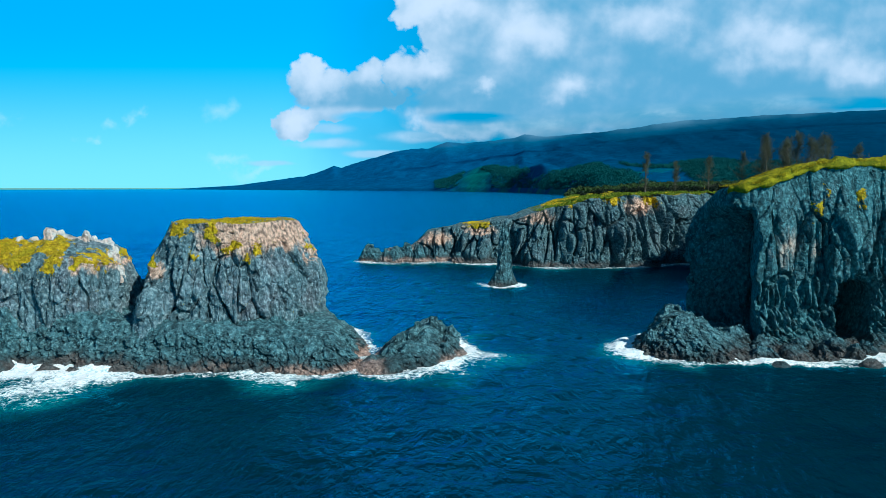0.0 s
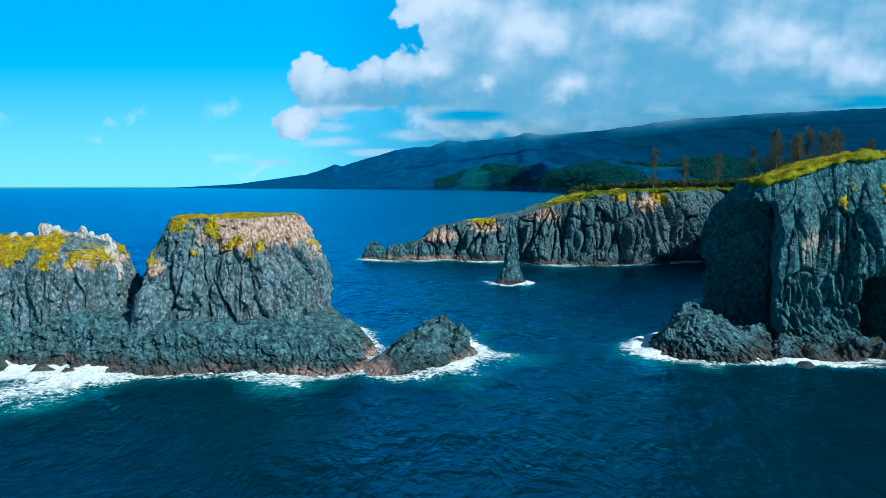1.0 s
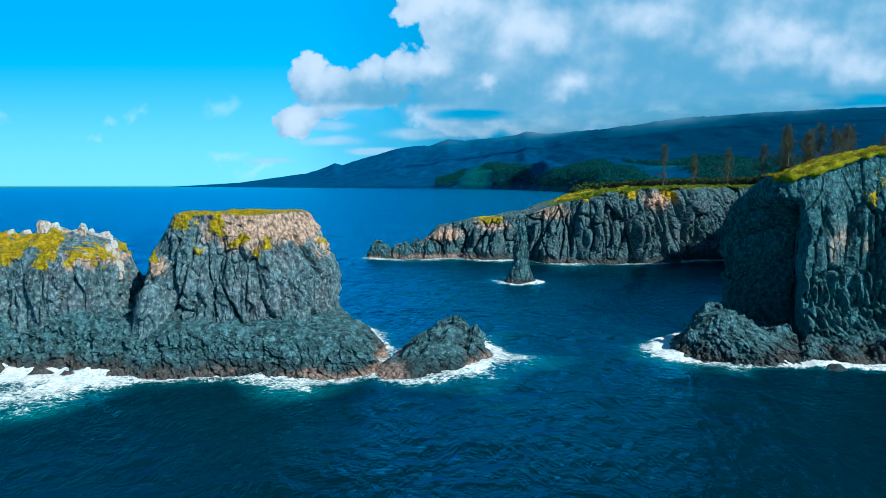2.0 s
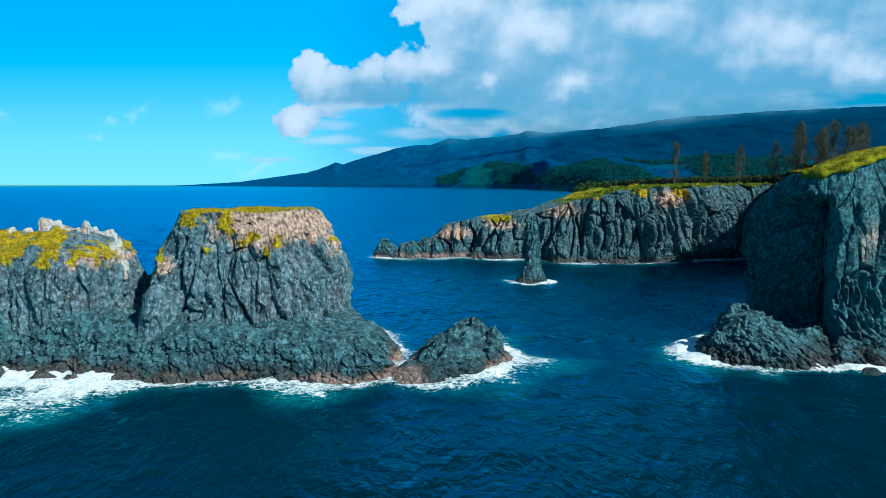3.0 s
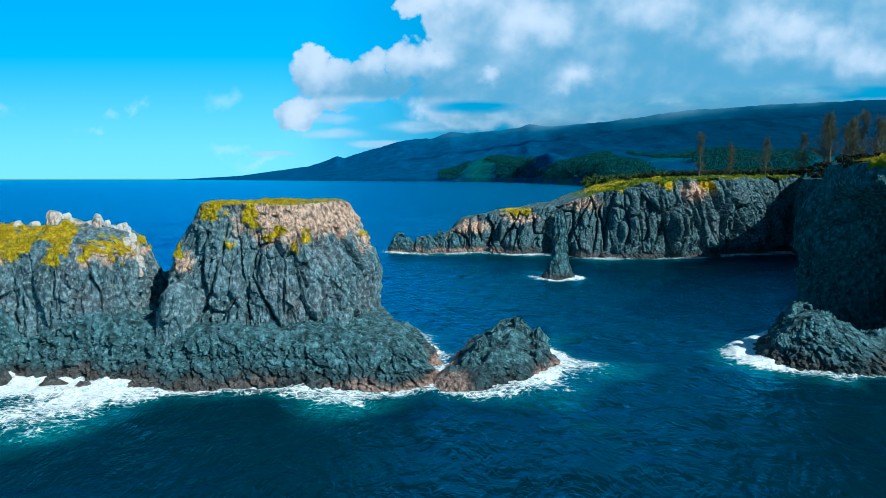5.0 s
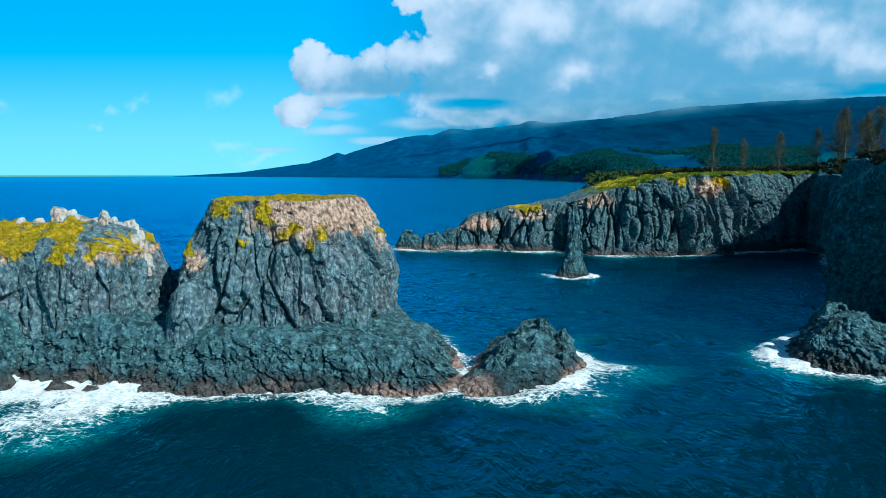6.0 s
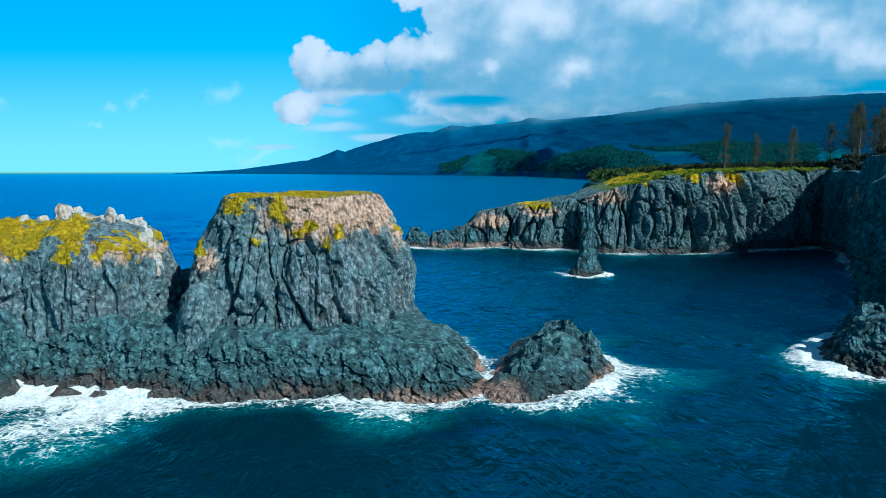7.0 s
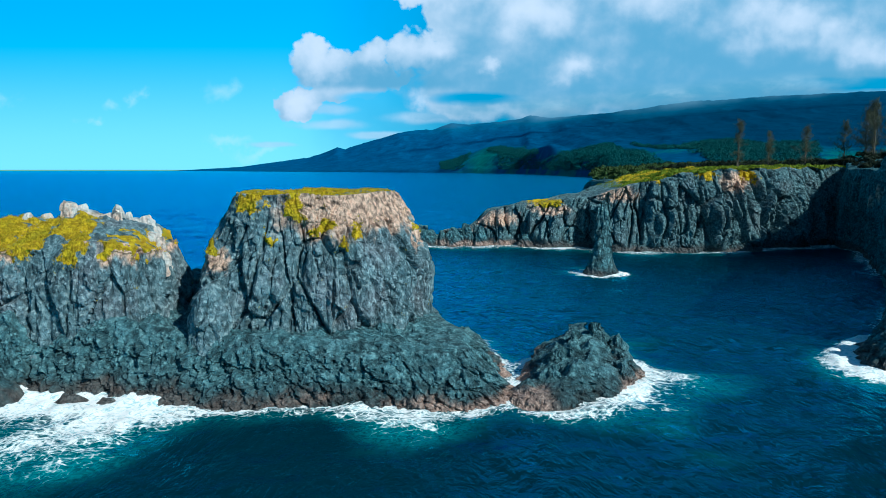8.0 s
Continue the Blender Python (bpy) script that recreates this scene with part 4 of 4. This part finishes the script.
rock_part("rock_toe", crag("rock_toe", [(-12.2, 96), (-11, 92.2), (-7.5, 90.8), (-4.8, 92.2), (-6, 96), (-9, 98.5)], flat(1.5), -1.5, [(0, -0.1), (0.5, 0.3), (0.8, 1.0), (1, 1.8)], MAT_ROCK, 0.16, 0.12, 0.5, 0.2, 1.4, 0.6, 6, 0.2, 75, 12, cap_rough=0.4), islet, "rust-stained low toe of lava")

for i, (x, y, z, r) in enumerate(((-1.2, 106.0, 4.7, 2.4), (-4.8, 101.0, 3.9, 2.4), (0.9, 102.4, 2.9, 2.2), (-2.6, 96.8, 2.4, 2.0), (-7.2, 97.0, 2.6, 2.0), (-2.0, 109.5, 3.4, 2.2), (-1.6, 104.2, 5.5, 1.5), (-3.8, 103.2, 4.9, 1.5), (1.2, 105.2, 3.9, 1.5), (-6.0, 100.0, 3.7, 1.5), (0.4, 99.6, 2.6, 1.4), (-4.4, 97.6, 3.0, 1.4))):
    lump(islet, x, y, z, r, 800 + 7 * i)

boulder = thing("boulder", "rounded tide-washed boulder awash in white surf", "boulder", at=(-61, 94, 0))
rock_part("rock", crag("rock", [(-65, 94), (-62.5, 91), (-59.2, 91.6), (-58, 94.2), (-60, 97), (-63.5, 97.2)], flat(1.9), -1.5, [(0, 0), (0.5, 0.2), (0.8, 0.9), (1, 1.9)], MAT_ROCK, 0.14, 0.12, 0.4, 0.1, 1.5, 0.25, 4, 0.12, 61, 12), boulder)
for x, y, z, r, k in ((-53.5, 93.6, 0.75, 1.4, 63), (-49.8, 93.3, 0.5, 1.1, 64), (-12.0, 102.6, 0.7, 1.1, 65), (59.5, 96.3, 0.9, 1.3, 66), (46.5, 95.6, 0.8, 1.2, 67)):
    ring = [(x + 1.3 * r * math.cos(a), y + r * math.sin(a)) for a in np.linspace(0, 2 * math.pi, 8)[:-1]]
    small = thing("boulder", "small wet boulder in the surf at the rock's foot", "boulder", "boulders in the surf", at=(x, y, 0))
    rock_part("rock", crag("rock", ring, flat(z), -1.0, [(0, -0.1), (0.6, 0.1), (1, 0.7 * r)], MAT_ROCK, 0.15, 0.15, 0.3, 0.1, 1.2, 0.2, 4, 0.12, k, 8), small)

needle = thing("rock_needle", "slender dark basalt pinnacle standing in the bay", "rock pinnacle", at=(15.5, 176, 0))
rock_part("rock", crag("rock", NEEDLE_PLAN, lambda x, y: 15.6 - 0.9 * np.abs(x - 15.4), -2.0, [(0, -0.3), (0.12, 0.3), (0.22, 1.3), (0.34, 2.1), (0.55, 2.45), (0.66, 2.5), (0.74, 2.8), (0.9, 3.0), (1, 3.2)], MAT_ROCK, 0.2, 0.2, 0.35, 0.35, 1.5, 0.4, 4, 0.2, 83, 6, cap_rough=0.05), needle)


# ---- headlands ----
def head_top(x, y):
    return np.interp(x, [40, 47, 52, 60, 70, 90], [24.2, 24.9, 26.6, 28.2, 28.8, 28.6]) - 4.6 * smooth(y, 113, 128) * (1 - 0.5 * smooth(x, 60, 80)) - 0.02 * np.clip(y - 140, 0, 60) - 3.4 * smooth(y, 180, 212) * (1 - smooth(x, 92, 112)) + 0.25 * np.sin(x * 0.35 + y * 0.23)


def cave(p):
    """A sea cave cut into the foot of the cliff, and a deep alcove under its overhanging corner."""
    c = 1 - ((p[:, 0] - 62.8 - 0.1 * (p[:, 2] - 6)) / 3.1) ** 4 - ((p[:, 2] - 5.4) / 5.2) ** 4
    alcove = smooth(48.2 - p[:, 0] + 1.1 * fbm(p / (3, 3, 5), 2, k=9), 0.0, 1.6) * (1 - smooth(p[:, 1], 117, 123)) * (1 - smooth(p[:, 2] + 0.8 * value3(p / 2.5, 7), 18.0, 22.5))
    return (9.0 * smooth(c, 0.0, 0.25) + 7.5 * alcove) * (p[:, 1] < 125)


headland = thing("headland", "grass-topped basalt headland with fluted columns and a sea cave", "headland", kind="structure", at=(90, 130, 0))
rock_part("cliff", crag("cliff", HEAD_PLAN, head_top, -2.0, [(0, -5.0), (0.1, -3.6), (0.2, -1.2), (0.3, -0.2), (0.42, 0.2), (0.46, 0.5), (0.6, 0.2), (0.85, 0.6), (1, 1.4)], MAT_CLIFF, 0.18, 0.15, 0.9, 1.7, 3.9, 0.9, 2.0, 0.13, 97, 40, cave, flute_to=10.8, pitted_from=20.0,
     moss=lambda p, rel: 0.75 * spots((63.5, 23, 0.8, 2.2), (58, 24.5, 0.5, 1.2), (57, 21.5, 0.8, 1.6))(p, rel), tan=lambda p, rel: 0.36 * spots((53, 15.5, 4.0, 4), (75, 17, 3, 4), (57, 14, 1.5, 2.5))(p, rel)), headland)
rock_part("rock_shelf", crag("rock_shelf", LEDGE_PLAN, lambda x, y: np.interp(x, [28, 32, 36, 39.5, 41.5, 44, 50, 60, 70, 85], [3.6, 4.8, 5.8, 4.4, 3.0, 1.9, 1.0, 0.8, 0.8, 0.8]), -2.0, [(0, -0.3), (0.35, 0.5), (0.6, 2.2), (0.8, 4.2), (1, 6.0)], MAT_ROCK, 0.18, 0.13, 0.8, 0.2, 1.5, 1.15, 7, 0.3, 113, 40, cap_rough=0.9), headland, "black lava rubble at the cliff foot")
HEAD_RIM = RIMS["cliff"]
for i, (x, y, z, r) in enumerate(((31.5, 104.6, 3.4, 2.2), (35.6, 109.2, 6.3, 3.0), (38.5, 104.5, 4.6, 2.4), (33.4, 106.5, 5.0, 2.2), (41.5, 101.6, 2.4, 2.2), (46.0, 99.8, 1.9, 2.2), (50.5, 100.6, 2.0, 2.0), (55.0, 100.4, 1.6, 2.2), (60.0, 100.8, 1.8, 1.8),
                                  (43.5, 105.0, 3.8, 2.4), (47.5, 102.6, 2.8, 2.0), (52.8, 102.4, 2.4, 1.8), (57.6, 102.6, 2.6, 1.8), (62.4, 102.6, 2.2, 1.6), (70.5, 103.6, 2.6, 2.4), (75.0, 102.0, 3.0, 2.4))):
    lump(headland, x, y, z, r, 900 + 7 * i)
rock_part("turf", turf_sheet("turf", HEAD_RIM, lambda x, y: head_top(x, y) - 3 * smooth(y, 113, 118), MAT_TURF, 0.5, 0.45, 60, 151, 0.35, sink=lambda x, y: 3.0 * smooth(y, 110.5, 113.5)), headland, "thick yellow-green turf")


def far_top(x, y):
    z = np.interp(x, [-26, -18, -13, -10, -5, 4, 14, 24, 34, 45, 60, 80, 100, 140, 220], [3.2, 4.4, 3.4, 5.0, 9.6, 11.5, 12.8, 14.6, 17.8, 20.6, 22, 22.3, 22.5, 24, 26])
    return z + 0.3 * np.sin(x * 0.5 + y * 0.3)


far_patch = spots((11, 12.5, 5, 1.2), (66, 20, 3.0, 2.0), (40, 18.5, 1.2, 1.5), (53, 20.5, 3, 1.8))
far = thing("headland", "lower basalt headland tapering to a rocky point, green scrub on top", "headland", kind="structure", at=(60, 260, 0))
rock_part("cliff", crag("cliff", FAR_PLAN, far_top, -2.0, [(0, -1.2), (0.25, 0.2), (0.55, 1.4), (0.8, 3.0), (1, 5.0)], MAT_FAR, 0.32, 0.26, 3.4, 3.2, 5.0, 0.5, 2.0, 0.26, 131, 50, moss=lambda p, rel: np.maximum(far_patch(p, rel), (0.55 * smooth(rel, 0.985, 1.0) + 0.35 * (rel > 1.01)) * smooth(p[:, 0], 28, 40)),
     tan=lambda p, rel: 0.74 * spots((62, 18.5, 6, 3), (-3, 7.5, 7, 2.5), (30, 15, 6, 2.5), (-14, 4, 5, 1.8), (12, 10.5, 6, 1.6))(p, rel), cap_rough=0.4), far)
for i, (x, y, z, r) in enumerate(((-24.2, 232.0, 5.6, 3.0), (-21.5, 230.8, 4.4, 2.2), (-18.6, 231.0, 4.2, 2.4), (-15.0, 231.2, 5.0, 2.6), (-11.2, 231.0, 6.0, 2.8), (-7.6, 230.4, 5.2, 2.4), (-26.6, 232.5, 2.0, 1.6), (28, 217, 2.6, 2.2), (35, 215.4, 1.8, 1.8), (5, 228, 3.0, 2.2))):
    lump(far, x, y, z, r, 400 + 5 * i, -1.5, label="dark broken crag at the waterline")


# ---- plants ----
def scatter(n, xr, yr, top, seed, keep=None, lift=0.0):
    rng = np.random.default_rng(seed)
    x, y = rng.uniform(*xr, n), rng.uniform(*yr, n)
    if keep is not None:
        k = keep(x, y)
        x, y = x[k], y[k]
    return np.column_stack([x, y, top(x, y) + lift])


def inside(plan, margin):
    return lambda x, y: line_distance(x, y, plan) < -margin


tuft_points = scatter(6000, (44, 80), (106, 120), head_top, 5, lambda x, y: inside(HEAD_PLAN, 1.2)(x, y) & (y < 114 + 0.2 * (x - 45)), 0.4)
tagged(new("grass", blades("grass", tuft_points, 0.3, 0.4, MAT_GRASS, 5, 7)), "dry yellow-green grass tufts on the headland", "grass", kind="stuff")
for rock, said in (("rock_tower", "mossy grass tufts hanging on the stack's face"), ("rock_wall", "yellow moss and grass tongues on the ridge")):
    tagged(new("moss", blades("moss", MOSSY[rock], 0.26, 0.2, MAT_GRASS, 3, 41, 0.7)), said, "moss", kind="stuff")
tower_points = scatter(3000, (-42, -20), (100, 122), tower_top, 8, inside(TOWER_PLAN, 4.3), 0.0)
tagged(new("grass", blades("grass", tower_points, 0.17, 0.3, MAT_GRASS, 5, 9)), "short mossy grass on the sea stack's top", "grass", kind="stuff")
far_points = scatter(8000, (30, 110), (216, 262), far_top, 10, inside(FAR_PLAN, 4.2), 0.1)
tagged(new("grass", blades("grass", far_points, 0.45, 0.5, MAT_BUSH, 4, 11)), "green grass and low scrub on the far headland", "grass", kind="stuff")
bush_points = np.concatenate([scatter(160, (34, 112), (221, 238), far_top, 12, inside(FAR_PLAN, 5.0), 0.1), scatter(2600, (36, 112), (216, 262), far_top, 14, lambda x, y: (np.abs(line_distance(x, y, FAR_PLAN) + 6.2) < 1.6) & (y < 240), 0.0)])
tagged(new("scrub", leaves("scrub", bush_points, np.random.default_rng(3).uniform(0.4, 1.1, len(bush_points)), 90, 0.2, MAT_BUSH, 13)), "low rounded yellow-green shrubs along the cliff top", "shrubs", kind="stuff")


def tube(verts, faces, a, b, ra, rb, sides=6):
    a, b = Vector(a), Vector(b)
    axis = (b - a).normalized()
    s = axis.orthogonal().normalized()
    t = axis.cross(s)
    k = len(verts)
    for c, r in ((a, ra), (b, rb)):
        for i in range(sides):
            w = 2 * math.pi * i / sides
            verts.append(tuple(c + s * (r * math.cos(w)) + t * (r * math.sin(w))))
    for i in range(sides):
        j = (i + 1) % sides
        faces.append((k + i, k + j, k + sides + j, k + sides + i))


def ironwood(height, width, seed):
    """A thin, wispy ironwood: tapered trunk, rising limbs, hanging sprays of fine needles with sky between them."""
    rng = random.Random(seed)
    tree = thing("ironwood_tree", "tall wispy grey-green ironwood tree on the cliff top", "tree", "ironwood trees")
    v, f, tips = [], [], []
    at, r = Vector((0, 0, -0.4)), 0.02 * height
    trunk = [at]
    for i in range(9):
        to = Vector((rng.uniform(-0.02, 0.02) * height + at.x, rng.uniform(-0.02, 0.02) * height + at.y, height * (i + 1) / 9.3))
        tube(v, f, at, to, r * (1 - i / 9.5), r * (1 - (i + 1) / 9.5))
        trunk.append(to)
        at = to
    me = mesh_of("trunk", v, f, MAT_BARK, (), True)
    part("trunk", me, tree)
    v, f = [], []
    for i in range(int(34 + height)):
        h = rng.uniform(0.08, 0.98)
        k = h * 9
        a = trunk[int(k)].lerp(trunk[min(int(k) + 1, 9)], k - int(k))
        w = rng.uniform(0, 2 * math.pi)
        reach = width * (1.03 - h) ** 0.65 * rng.uniform(0.2, 1.0) * (0.95 + 0.35 * math.sin(h * 17 + seed))
        b = a + Vector((math.cos(w) * reach, math.sin(w) * reach, reach * rng.uniform(0.3, 0.9)))
        tube(v, f, a, b, 0.05, 0.015, 4)
        for j in range(7):
            tips.append(a.lerp(b, 0.25 + 0.75 * j / 6) + Vector((rng.gauss(0, 0.18), rng.gauss(0, 0.18), rng.gauss(0, 0.2))))
    tagged(part("branchwork", mesh_of("branchwork", v, f, MAT_BARK, (), True), tree), kind="stuff")
    rngn = np.random.default_rng(seed)
    pts = np.repeat(np.array([tuple(t) for t in tips]), 7, 0)
    n = len(pts)
    root = pts + rngn.normal(size=(n, 3)) * (0.28, 0.28, 0.25)
    way = rngn.normal(size=(n, 3)) * (0.3, 0.3, 0.3) + (0, 0, 0.28)
    side = np.cross(way, rngn.normal(size=(n, 3)))
    side *= (0.036 / (np.linalg.norm(side, axis=1) + 1e-6))[:, None]
    verts = np.stack([root - side, root + side, root + way], 1).reshape(-1, 3)
    tagged(part("crown", mesh_of("crown", verts, np.arange(n * 3).reshape(-1, 3), MAT_NEEDLE), tree), kind="stuff")
    return tree


def plant(tree, x, y, turn, size=1.0):
    z = float(far_top(np.array([x]), np.array([y]))[0])
    tree.matrix_basis = pose(x, y, z, 0, 0, turn)
    tree.scale = (size, size, size)
    return tree


slim = plant(ironwood(14.5, 3.4, 1), 67.2, 235, 0)
thin = plant(ironwood(11.5, 3.0, 2), 79.5, 243, 40)
broad = plant(ironwood(13.0, 5.0, 3), 92.0, 246, 80)
for model, x, y, turn, size in ((slim, 108.5, 239, 200, 1.38), (broad, 104.0, 246, 10, 1.1), (thin, 114.5, 236, 120, 1.5), (broad, 119.0, 248, 250, 1.25), (broad, 128, 244, 20, 1.3), (slim, 135, 250, 95, 1.35), (broad, 140, 240, 133, 1.2), (broad, 110.5, 243, 60, 1.35), (broad, 116.5, 241, 170, 1.45), (slim, 121, 243, 10, 1.4), (broad, 124, 239, 290, 1.4), (broad, 131.5, 247, 75, 1.5), (broad, 113.5, 251, 12, 1.4)):
    z = float(far_top(np.array([float(x)]), np.array([float(y)]))[0])
    t = copy_thing(model, pose(x, y, z, 0, 0, turn))
    t.scale = (size, size, size)

# dark scrub and low woods behind the ironwoods
wood_points = np.concatenate([scatter(700, (50, 200), (246, 335), far_top, 21, inside(FAR_PLAN, 5), 0.0), scatter(300, (60, 140), (238, 262), far_top, 24, inside(FAR_PLAN, 5), -0.2)])
rngw = np.random.default_rng(22)
wood_points[:, 2] += rngw.uniform(-0.4, 1.0, len(wood_points))
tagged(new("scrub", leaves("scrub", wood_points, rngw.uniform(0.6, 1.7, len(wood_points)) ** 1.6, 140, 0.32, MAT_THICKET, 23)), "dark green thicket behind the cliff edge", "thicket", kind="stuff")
cove_points = scatter(900, (54, 130), (124, 262), head_top, 26, inside(HEAD_PLAN, 1.3), 0.2)
cove_points[:, 2] += rngw.uniform(-0.3, 0.9, len(cove_points))
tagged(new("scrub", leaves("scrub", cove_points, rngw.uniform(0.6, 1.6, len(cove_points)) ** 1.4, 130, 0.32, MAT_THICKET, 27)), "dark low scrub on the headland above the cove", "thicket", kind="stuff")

# ---- wooded coast beyond the headland ----
COAST_PLAN = [(128, 738), (160, 700), (230, 690), (420, 680), (700, 700), (1100, 760), (1100, 1250), (420, 1250), (330, 1150), (240, 1000), (165, 860)]


def coast_top(x, y):
    return 9.0 + 0.018 * (x - 128) + 0.01 * (y - 740)


coast = thing("wooded_coast", "dark wooded sea cliff further along the coast", "coast", kind="structure", at=(400, 900, 0))
rock_part("cliff", crag("cliff", COAST_PLAN, coast_top, -2.0, [(0, -2), (0.6, 0.5), (1, 2)], MAT_ROCK, 4.0, 1.0, 5, 2, 9, 0, 0, 0.8, 301, 30), coast)
canopy = scatter(5200, (125, 900), (685, 1250), coast_top, 31, inside(COAST_PLAN, 2.0), 3.0)
rngc = np.random.default_rng(32)
canopy[:, 2] += rngc.uniform(0, 7, len(canopy))
tagged(new("woods", leaves("woods", canopy, rngc.uniform(3.0, 6.5, len(canopy)), 60, 1.5, MAT_SCRUB, 33)), "dense dark green woods on the far coast", "woods", kind="stuff")
